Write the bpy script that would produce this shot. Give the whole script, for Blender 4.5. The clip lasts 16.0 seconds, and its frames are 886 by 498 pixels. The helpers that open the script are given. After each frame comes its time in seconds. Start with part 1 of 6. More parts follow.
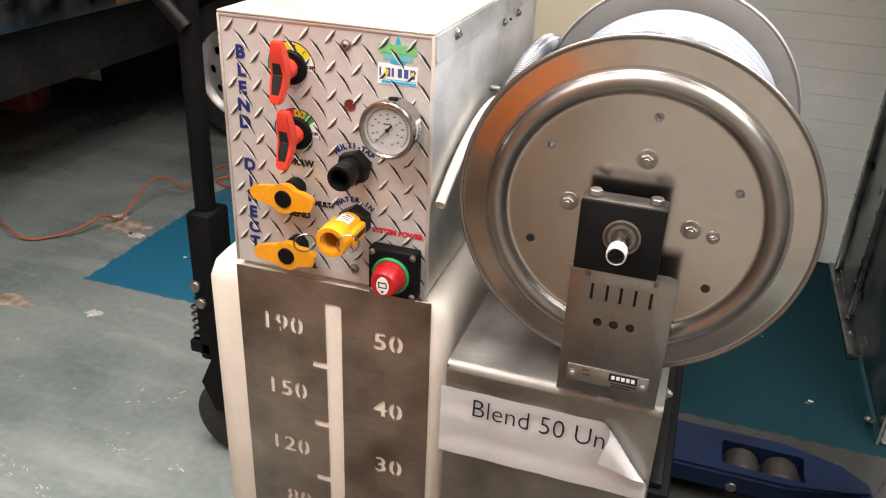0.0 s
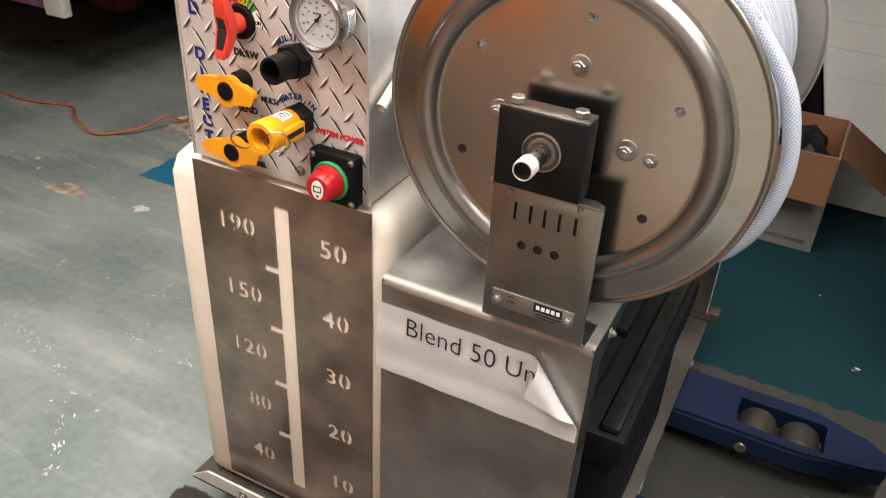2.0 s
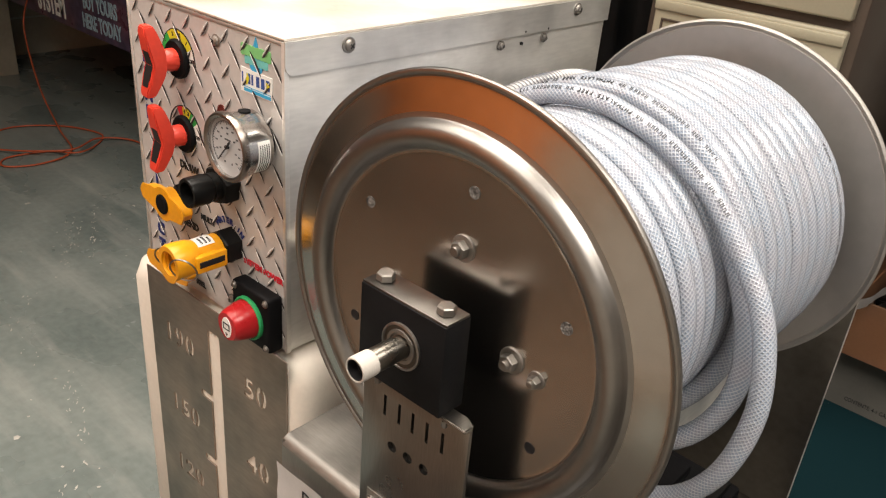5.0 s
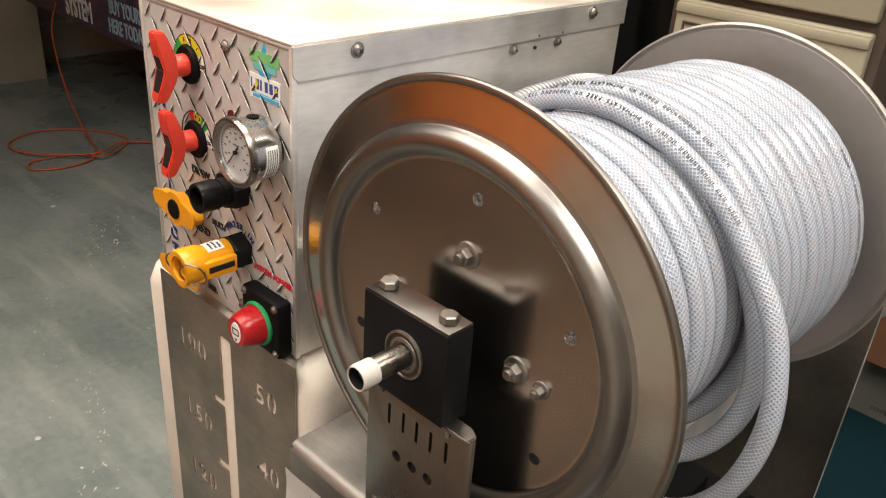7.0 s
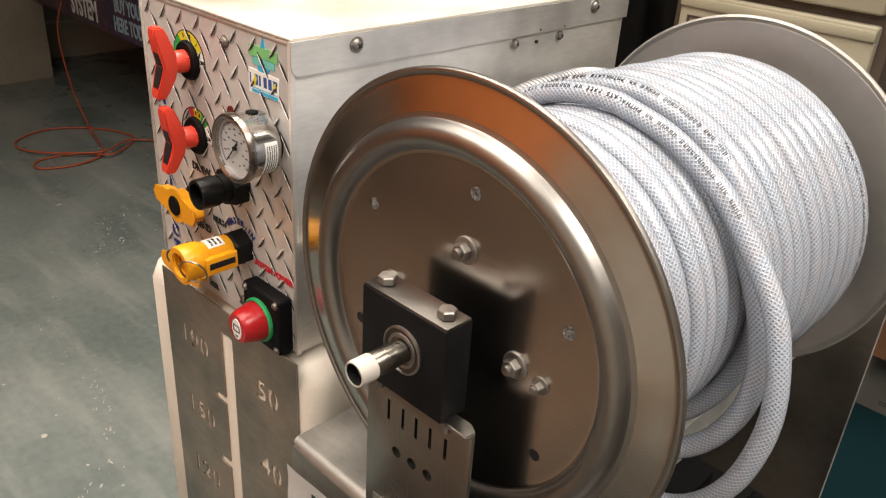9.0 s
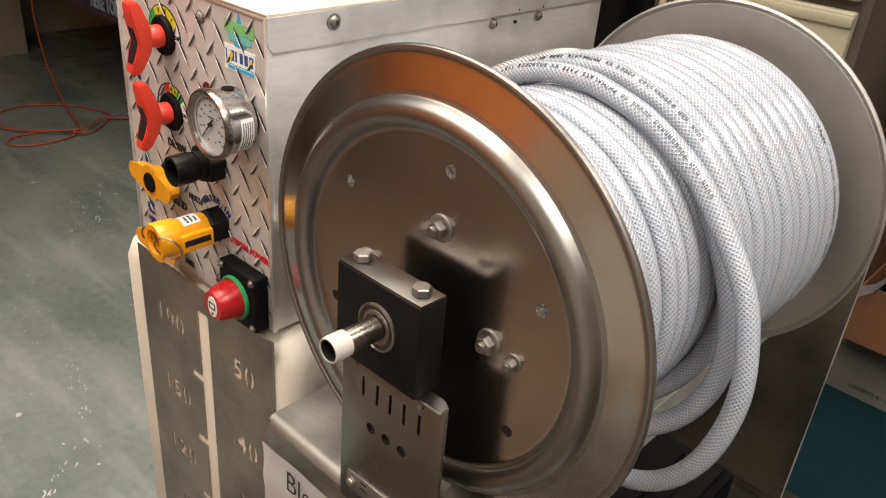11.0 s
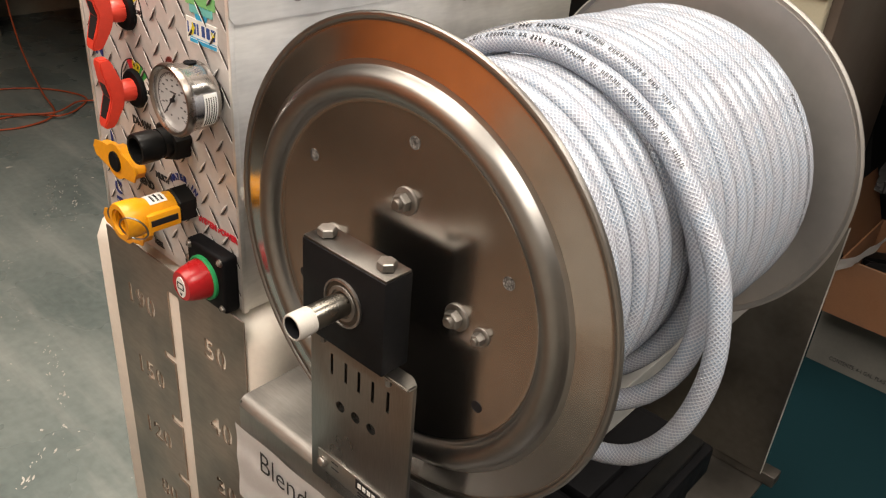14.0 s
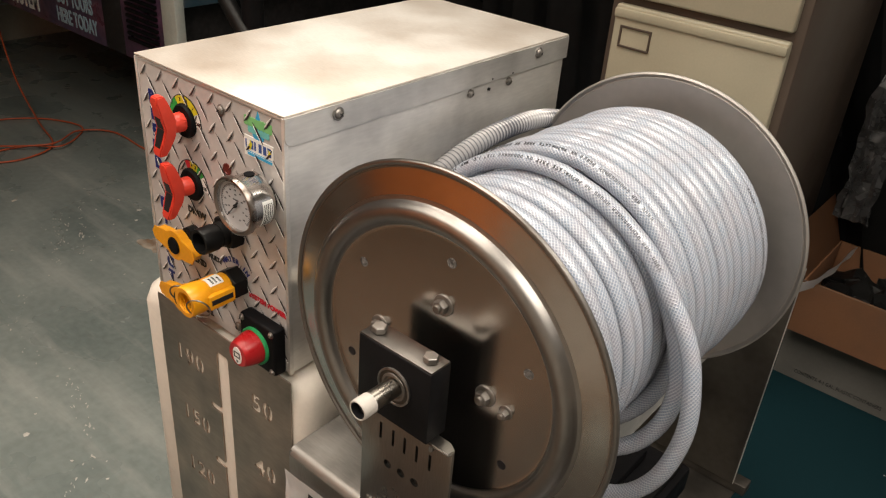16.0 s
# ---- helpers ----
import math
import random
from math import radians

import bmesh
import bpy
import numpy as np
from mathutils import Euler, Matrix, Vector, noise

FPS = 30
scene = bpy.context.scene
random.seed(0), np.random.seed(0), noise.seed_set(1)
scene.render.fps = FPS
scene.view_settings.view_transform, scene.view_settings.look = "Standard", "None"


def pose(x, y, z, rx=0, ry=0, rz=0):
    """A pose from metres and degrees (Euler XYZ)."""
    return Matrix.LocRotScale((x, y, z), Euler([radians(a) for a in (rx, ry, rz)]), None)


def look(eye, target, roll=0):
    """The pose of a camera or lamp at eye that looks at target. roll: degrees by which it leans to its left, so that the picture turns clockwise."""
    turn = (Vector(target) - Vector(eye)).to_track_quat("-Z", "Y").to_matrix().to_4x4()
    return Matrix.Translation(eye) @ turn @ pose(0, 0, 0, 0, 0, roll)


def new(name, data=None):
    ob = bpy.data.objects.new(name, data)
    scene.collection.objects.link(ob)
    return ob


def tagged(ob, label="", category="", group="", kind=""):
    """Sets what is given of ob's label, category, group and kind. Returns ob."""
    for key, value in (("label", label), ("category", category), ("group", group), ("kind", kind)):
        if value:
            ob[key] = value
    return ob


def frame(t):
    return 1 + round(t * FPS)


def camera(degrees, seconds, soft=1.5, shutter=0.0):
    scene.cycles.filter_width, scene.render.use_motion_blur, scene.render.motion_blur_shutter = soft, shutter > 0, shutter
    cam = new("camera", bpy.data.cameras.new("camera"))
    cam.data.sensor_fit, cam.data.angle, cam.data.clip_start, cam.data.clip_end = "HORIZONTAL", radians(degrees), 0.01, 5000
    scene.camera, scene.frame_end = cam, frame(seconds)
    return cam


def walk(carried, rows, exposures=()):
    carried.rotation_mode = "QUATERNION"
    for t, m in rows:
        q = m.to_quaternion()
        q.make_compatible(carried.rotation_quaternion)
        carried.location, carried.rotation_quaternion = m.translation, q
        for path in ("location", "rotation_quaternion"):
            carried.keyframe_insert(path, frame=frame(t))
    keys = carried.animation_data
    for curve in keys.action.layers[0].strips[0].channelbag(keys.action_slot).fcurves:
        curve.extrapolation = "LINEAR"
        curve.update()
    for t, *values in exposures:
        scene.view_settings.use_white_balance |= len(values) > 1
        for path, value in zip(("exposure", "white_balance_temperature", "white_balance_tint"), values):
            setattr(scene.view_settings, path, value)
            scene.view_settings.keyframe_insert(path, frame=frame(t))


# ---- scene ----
cam = camera(57.3, 16.0, soft=1.2)
PATH = [
    (0, (0.296, -0.884, 1.285), (-0.237, 0.82, 0.382), 2.5),
    (0.5, (0.31, -0.865, 1.267), (-0.195, 0.834, 0.341), 2.7),
    (1, (0.357, -0.831, 1.257), (-0.177, 0.827, 0.273), 3.3),
    (1.5, (0.435, -0.791, 1.232), (-0.202, 0.772, 0.159), 3.4),
    (2, (0.476, -0.758, 1.241), (-0.268, 0.766, 0.181), 3.2),
    (2.5, (0.495, -0.733, 1.238), (-0.314, 0.789, 0.224), 3.5),
    (3, (0.495, -0.688, 1.256), (-0.313, 0.857, 0.277), 4.0),
    (3.5, (0.528, -0.595, 1.272), (-0.338, 0.948, 0.34), 5.1),
    (4, (0.596, -0.516, 1.265), (-0.469, 0.906, 0.346), 6.1),
    (6.5, (0.604, -0.444, 1.266), (-0.579, 0.888, 0.358), 4.7),
    (7, (0.607, -0.443, 1.266), (-0.592, 0.874, 0.358), 4.4),
    (7.5, (0.608, -0.444, 1.267), (-0.607, 0.859, 0.358), 3.8),
    (8, (0.605, -0.443, 1.264), (-0.612, 0.856, 0.352), 3.8),
    (8.5, (0.608, -0.442, 1.264), (-0.609, 0.855, 0.35), 4.0),
    (9, (0.61, -0.436, 1.263), (-0.6, 0.867, 0.347), 3.9),
    (11.5, (0.621, -0.436, 1.26), (-0.532, 0.891, 0.306), 5.2),
    (12, (0.628, -0.43, 1.258), (-0.521, 0.901, 0.306), 5.0),
    (12.5, (0.63, -0.428, 1.257), (-0.518, 0.902, 0.301), 4.9),
    (13, (0.627, -0.425, 1.254), (-0.52, 0.9, 0.291), 4.6),
    (13.5, (0.622, -0.42, 1.251), (-0.515, 0.907, 0.278), 4.6),
    (14, (0.622, -0.419, 1.251), (-0.496, 0.913, 0.264), 4.9),
    (14.5, (0.647, -0.419, 1.292), (-0.458, 0.886, 0.254), 4.5),
    (15, (0.67, -0.443, 1.415), (-0.443, 0.82, 0.335), 2.8),
    (15.5, (0.649, -0.494, 1.417), (-0.438, 0.817, 0.369), 3.9),
    (16, (0.638, -0.525, 1.402), (-0.434, 0.843, 0.412), 4.7),
]
walk(cam, [(t, look(eye, target, roll)) for t, eye, target, roll in PATH],
     [(0.0, 0.46, 6250, 10), (1.0, 0.38, 6250, 10), (1.5, 0.37, 6350, 10), (2.0, 0.53, 6450, 10), (2.5, 0.60, 6500, 10), (3.0, 0.64, 6500, 10), (3.6, 0.35, 6650, 10), (4.0, 0.10, 6750, 10), (6.5, 0.0, 6850, 10),
      (12.5, 0.0, 6900, 10), (14.0, 0.0, 6900, 10), (15.0, -0.05, 6950, 10), (15.5, -0.33, 7000, 10), (16.0, -0.37, 6950, 10)])

# ---- light ----
world = bpy.data.worlds.new("world")
scene.world = world
world.use_nodes = True
world.node_tree.nodes["Background"].inputs[0].default_value = (0.9, 0.95, 1.0, 1)
world.node_tree.nodes["Background"].inputs[1].default_value = 0.03


def area_lamp(name, x, y, z, sx, sy, watts, color=(1.0, 0.928, 0.845), spread=180):
    lamp = bpy.data.lights.new(name, "AREA")
    lamp.shape, lamp.size, lamp.size_y, lamp.energy, lamp.color = "RECTANGLE", sx, sy, watts, color
    lamp.spread = radians(spread)  # a narrower spread keeps light off the far floor
    ob = new(name, lamp)
    ob.matrix_world = look((x, y, z), (x, y + 0.001, 0))
    return ob


# unseen overhead lamps, placed and sized by the brightness they give
area_lamp("overhead_lamp", -0.55, -0.95, 2.40, 1.6, 0.8, 28, spread=140)
area_lamp("overhead_lamp", -0.85, 0.05, 2.60, 0.25, 1.0, 10, spread=110)
area_lamp("overhead_lamp", -0.05, 0.25, 2.75, 0.6, 1.4, 17, spread=115)
area_lamp("overhead_lamp", 1.40, -0.35, 2.42, 0.9, 1.6, 42, (1.0, 0.94, 0.875), 125)
# added fill for the white panel wall and the rack
area_lamp("overhead_lamp", 1.55, 1.05, 2.90, 0.3, 1.25, 10.5, (1.0, 0.95, 0.885), 150)


# ---- materials ----
def mat(name, color, rough=0.5, metal=0.0, grain=60.0, vary=0.15, blotch=5.0, stain=0.15, bump=0.05, stretch=(1, 1, 1),
        spec=0.5, coat=0.0, trans=0.0, rough_vary=0.12, other=None, island=0.0):
    """A node material with fine grain and broad stains at real size."""
    m = bpy.data.materials.new(name)
    m.use_nodes = True
    nt = m.node_tree
    n, l = nt.nodes, nt.links
    b = n["Principled BSDF"]
    tc = n.new("ShaderNodeTexCoord")
    mp = n.new("ShaderNodeMapping")
    mp.inputs["Scale"].default_value = stretch
    l.new(tc.outputs["Object"], mp.inputs[0])
    fine, wide = n.new("ShaderNodeTexNoise"), n.new("ShaderNodeTexNoise")
    fine.inputs["Scale"].default_value, fine.inputs["Detail"].default_value = grain, 4
    wide.inputs["Scale"].default_value, wide.inputs["Detail"].default_value = blotch, 5
    l.new(mp.outputs[0], fine.inputs["Vector"])
    l.new(tc.outputs["Object"], wide.inputs["Vector"])
    c1 = n.new("ShaderNodeMix")
    c1.data_type = "RGBA"
    dark = other or tuple(v * (1 - stain * 2.2) for v in color)
    c1.inputs["A"].default_value, c1.inputs["B"].default_value = (*dark, 1), (*color, 1)
    r1 = n.new("ShaderNodeMapRange")
    r1.inputs["From Min"].default_value, r1.inputs["From Max"].default_value = 0.32, 0.6
    l.new(wide.outputs["Fac"], r1.inputs["Value"])
    l.new(r1.outputs[0], c1.inputs["Factor"])
    hs = n.new("ShaderNodeHueSaturation")
    r2 = n.new("ShaderNodeMapRange")
    r2.inputs["From Min"].default_value, r2.inputs["From Max"].default_value = 0.3, 0.7
    r2.inputs["To Min"].default_value, r2.inputs["To Max"].default_value = 1 - vary, 1 + vary
    l.new(fine.outputs["Fac"], r2.inputs["Value"])
    l.new(r2.outputs[0], hs.inputs["Value"])
    l.new(c1.outputs["Result"], hs.inputs["Color"])
    out = hs.outputs["Color"]
    if island:
        oi = n.new("ShaderNodeObjectInfo")
        r4 = n.new("ShaderNodeMapRange")
        r4.inputs["To Min"].default_value, r4.inputs["To Max"].default_value = 1 - island, 1 + island
        l.new(oi.outputs["Random"], r4.inputs["Value"])
        h2 = n.new("ShaderNodeHueSaturation")
        l.new(r4.outputs[0], h2.inputs["Value"])
        l.new(out, h2.inputs["Color"])
        out = h2.outputs["Color"]
    l.new(out, b.inputs["Base Color"])
    r3 = n.new("ShaderNodeMapRange")
    r3.inputs["From Min"].default_value, r3.inputs["From Max"].default_value = 0.3, 0.7
    r3.inputs["To Min"].default_value, r3.inputs["To Max"].default_value = max(rough - rough_vary, 0.02), min(rough + rough_vary, 1)
    l.new(wide.outputs["Fac"], r3.inputs["Value"])
    l.new(r3.outputs[0], b.inputs["Roughness"])
    b.inputs["Metallic"].default_value = metal
    b.inputs["Specular IOR Level"].default_value = spec
    b.inputs["Coat Weight"].default_value = coat
    b.inputs["Transmission Weight"].default_value = trans
    if bump:
        bp = n.new("ShaderNodeBump")
        bp.inputs["Strength"].default_value, bp.inputs["Distance"].default_value = bump, 0.002
        l.new(fine.outputs["Fac"], bp.inputs["Height"])
        l.new(bp.outputs[0], b.inputs["Normal"])
    return m


def flat(name, color, rough=0.45, spec=0.4):
    return mat(name, color, rough, 0, 120, 0.05, 20, 0.04, 0.03, spec=spec, rough_vary=0.05)


ALU = mat("mill_aluminium", (0.80, 0.785, 0.755), 0.45, 0.72, 40, 0.05, 8, 0.16, 0.03, (1, 1, 6), rough_vary=0.10)
ALU_TOP = mat("sanded_aluminium", (0.84, 0.81, 0.76), 0.46, 0.55, 90, 0.06, 5, 0.05, 0.05, (1, 8, 1), other=(0.62, 0.52, 0.43))
STEEL = mat("brushed_stainless", (0.44, 0.43, 0.405), 0.38, 1, 70, 0.06, 7, 0.20, 0.04, (12, 1, 1), rough_vary=0.09)
GAUGE_STEEL = mat("stained_stainless", (0.45, 0.38, 0.325), 0.38, 1, 60, 0.07, 9, 0.24, 0.04, (1, 1, 5))
DULL_STEEL = mat("dull_dark_steel", (0.145, 0.135, 0.12), 0.45, 1, 60, 0.08, 5, 0.15, 0.04)
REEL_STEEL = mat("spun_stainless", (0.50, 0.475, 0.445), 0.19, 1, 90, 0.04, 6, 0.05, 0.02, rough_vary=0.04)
# same stainless, darkened to hold back the glare on ridge and rim
RIDGE_STEEL = mat("dimmed_ridge_stainless", (0.30, 0.285, 0.27), 0.36, 1, 90, 0.04, 6, 0.05, 0.02, rough_vary=0.04)
CHROME = mat("zinc_hardware", (0.34, 0.32, 0.30), 0.48, 1, 150, 0.05, 60, 0.1, 0.04)
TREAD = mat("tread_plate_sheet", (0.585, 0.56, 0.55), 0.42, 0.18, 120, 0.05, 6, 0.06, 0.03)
# pale lugs, dark slivers: the pattern's printed light and shadow edges in colour
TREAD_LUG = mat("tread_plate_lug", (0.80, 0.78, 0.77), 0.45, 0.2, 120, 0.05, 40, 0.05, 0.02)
TREAD_SHADE = flat("tread_plate_shadow_edge", (0.035, 0.03, 0.03), 0.4)
POLISHED = mat("polished_gauge_steel", (0.52, 0.50, 0.48), 0.2, 1, 90, 0.04, 20, 0.06, 0.01, rough_vary=0.04)
STRAP = mat("dull_steel_strap", (0.20, 0.19, 0.178), 0.42, 1, 90, 0.05, 20, 0.12, 0.02)
SHAFT_STEEL = mat("oiled_shaft_steel", (0.25, 0.232, 0.205), 0.30, 1, 90, 0.05, 20, 0.12, 0.02)
BEZEL = mat("brown_steel_bezel", (0.30, 0.265, 0.24), 0.28, 1, 90, 0.05, 20, 0.1, 0.02)
SHELF = mat("stained_satin_stainless", (0.33, 0.313, 0.292), 0.5, 0.7, 70, 0.08, 9, 0.22, 0.05, (1, 10, 1), rough_vary=0.12)
SKID = mat("dull_skid_plate", (0.13, 0.118, 0.105), 0.5, 0.8, 60, 0.08, 6, 0.2, 0.06)
WHITE_TANK = mat("white_polyethylene", (0.80, 0.74, 0.66), 0.42, 0, 160, 0.03, 9, 0.05, 0.06, spec=0.4)
PAPER = mat("copier_paper", (0.84, 0.83, 0.83), 0.7, 0, 300, 0.02, 8, 0.02, 0.03)
BLACK = mat("black_plastic", (0.005, 0.005, 0.006), 0.58, 0, 200, 0.1, 30, 0.1, 0.06, spec=0.12)
BLACK_GLOSS = mat("black_moulded_plastic", (0.008, 0.008, 0.008), 0.42, 0, 200, 0.1, 30, 0.1, 0.03, spec=0.15)
DELRIN = mat("black_bearing_block", (0.008, 0.008, 0.009), 0.5, 0, 300, 0.1, 30, 0.1, 0.04, spec=0.12)
RED = mat("red_plastic", (0.72, 0.055, 0.032), 0.38, 0, 200, 0.04, 30, 0.03, 0.03)
RED_DARK = mat("dark_red_plastic", (0.43, 0.012, 0.016), 0.3, 0, 200, 0.04, 30, 0.03, 0.03)
YELLOW = mat("yellow_nylon", (0.80, 0.34, 0.010), 0.4, 0, 200, 0.05, 30, 0.04, 0.05)
GREEN = flat("green_plastic", (0.02, 0.30, 0.10))
NAVY = flat("navy_print", (0.012, 0.025, 0.16))
# black print; also the shade painted inside holes, slots and recesses
INK = flat("black_print_and_hole_shade", (0.012, 0.012, 0.014))
RED_INK = flat("red_print", (0.60, 0.02, 0.04))
YELLOW_INK = flat("yellow_print", (0.66, 0.58, 0.03))
GREEN_INK = flat("green_print", (0.03, 0.36, 0.07))
LIME_INK = flat("lime_print", (0.20, 0.52, 0.20))
PLUG = flat("dark_red_plug", (0.13, 0.025, 0.02), 0.3)
STICKER_BLUE = flat("mid_blue_print", (0.04, 0.09, 0.30))
PALE_BLUE = flat("pale_blue_print", (0.33, 0.47, 0.56))
BLUE_INK = flat("blue_print", (0.04, 0.38, 0.66))
TEAL_INK = flat("teal_print", (0.16, 0.52, 0.50))
WHITE_INK = flat("white_vinyl", (0.82, 0.82, 0.80))
BORE = mat("dim_bore", (0.22, 0.215, 0.21), 0.6, 0, 700, 0.9, 330, 0.5, 0.3, other=(0.01, 0.01, 0.01))
DIAL = flat("white_dial", (0.46, 0.465, 0.48), 0.3)
GREY_INK = flat("grey_print", (0.10, 0.10, 0.11))
TAPE = mat("white_thread_tape", (0.49, 0.46, 0.425), 0.65, 0, 300, 0.04, 40, 0.04, 0.2, (1, 5, 1))
CORD = mat("orange_cord_jacket", (0.46, 0.085, 0.03), 0.45, 0, 200, 0.05, 20, 0.05, 0.05)
CLEAR_PLASTIC = mat("clear_poly_bag", (0.22, 0.22, 0.225), 0.25, 0, 60, 0.2, 20, 0.2, 0.5, trans=0.5)
CARDBOARD = mat("brown_cardboard", (0.25, 0.115, 0.055), 0.8, 0, 150, 0.05, 8, 0.08, 0.1, (1, 1, 6))
CARTON_WHITE = mat("white_lined_cardboard", (0.18, 0.172, 0.155), 0.6, 0, 150, 0.04, 8, 0.08, 0.05)
BLUE_PAINT = mat("blue_enamel", (0.004, 0.011, 0.038), 0.42, 0, 150, 0.1, 9, 0.2, 0.08, other=(0.005, 0.010, 0.028), spec=0.3)
FILM = mat("stretch_wrap", (0.34, 0.34, 0.335), 0.22, 0, 14, 0.3, 9, 0.25, 0.5, (1, 1, 0.3), coat=0.6)
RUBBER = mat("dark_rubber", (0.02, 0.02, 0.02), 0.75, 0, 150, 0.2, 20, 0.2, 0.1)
ROLLER = mat("brown_nylon_roller", (0.028, 0.022, 0.018), 0.55, 0, 150, 0.15, 20, 0.2, 0.1)
CREAM = mat("cream_enamel", (0.48, 0.44, 0.33), 0.42, 0, 200, 0.03, 4, 0.05, 0.03)
BROWN = mat("brown_enamel", (0.095, 0.070, 0.055), 0.45, 0, 200, 0.05, 4, 0.1, 0.04)
WALL = mat("white_ribbed_panel", (0.74, 0.76, 0.72), 0.5, 0, 40, 0.04, 3, 0.06, 0.05, (1, 1, 6))
BLOCKWALL = mat("cream_painted_block", (0.52, 0.49, 0.41), 0.6, 0, 50, 0.05, 3, 0.10, 0.25)
MIRRORED_ORANGE = mat("orange_mirrored_panel", (0.88, 0.27, 0.08), 0.4, 0, 30, 0.12, 6, 0.12, 0.04, (14, 14, 1))
STAND = mat("satin_stainless", (0.335, 0.322, 0.303), 0.30, 1, 70, 0.07, 6, 0.16, 0.03, (12, 1, 1), rough_vary=0.06)
REAR = mat("matt_spun_steel", (0.45, 0.43, 0.41), 0.45, 0.85, 60, 0.04, 6, 0.06, 0.02)
PILLAR = mat("dim_cream_pillar_paint", (0.42, 0.385, 0.31), 0.65, 0, 50, 0.05, 3, 0.12, 0.2)
FRAME_PAINT = mat("tan_panel_paint", (0.50, 0.375, 0.28), 0.5, 0, 60, 0.06, 4, 0.08, 0.05)
BROWN_PANEL = mat("brown_lower_panel", (0.24, 0.19, 0.15), 0.5, 0, 60, 0.06, 4, 0.08, 0.05)
PLASTER = mat("tan_plaster", (0.60, 0.54, 0.475), 0.75, 0, 40, 0.06, 2, 0.08, 0.1)
CEIL = mat("ceiling_board", (0.45, 0.40, 0.34), 0.8, 0, 40, 0.05, 2, 0.08, 0.1)
DRAPE = mat("black_sheeting", (0.010, 0.010, 0.011), 0.6, 0, 30, 0.2, 8, 0.2, 0.2)
CHASSIS = mat("black_chassis_paint", (0.030, 0.028, 0.028), 0.8, 0, 60, 0.2, 8, 0.2, 0.1, spec=0.15)
GALV = mat("galvanised_steel", (0.40, 0.405, 0.40), 0.36, 1, 60, 0.08, 12, 0.18, 0.05)
WHEEL_METAL = mat("silver_wheel_paint", (0.62, 0.62, 0.61), 0.35, 0.6, 100, 0.05, 8, 0.1, 0.03)
POST_PAINT = mat("white_trim_paint", (0.62, 0.65, 0.60), 0.45, 0, 100, 0.05, 8, 0.08, 0.04)
WRAP = mat("purple_printed_wrap", (0.14, 0.058, 0.115), 0.35, 0, 30, 0.4, 9, 0.3, 0.0, other=(0.025, 0.018, 0.05))
WRAP_DARK = mat("dark_printed_wrap", (0.060, 0.042, 0.085), 0.35, 0, 30, 0.4, 7, 0.3, 0.0, other=(0.12, 0.04, 0.06))


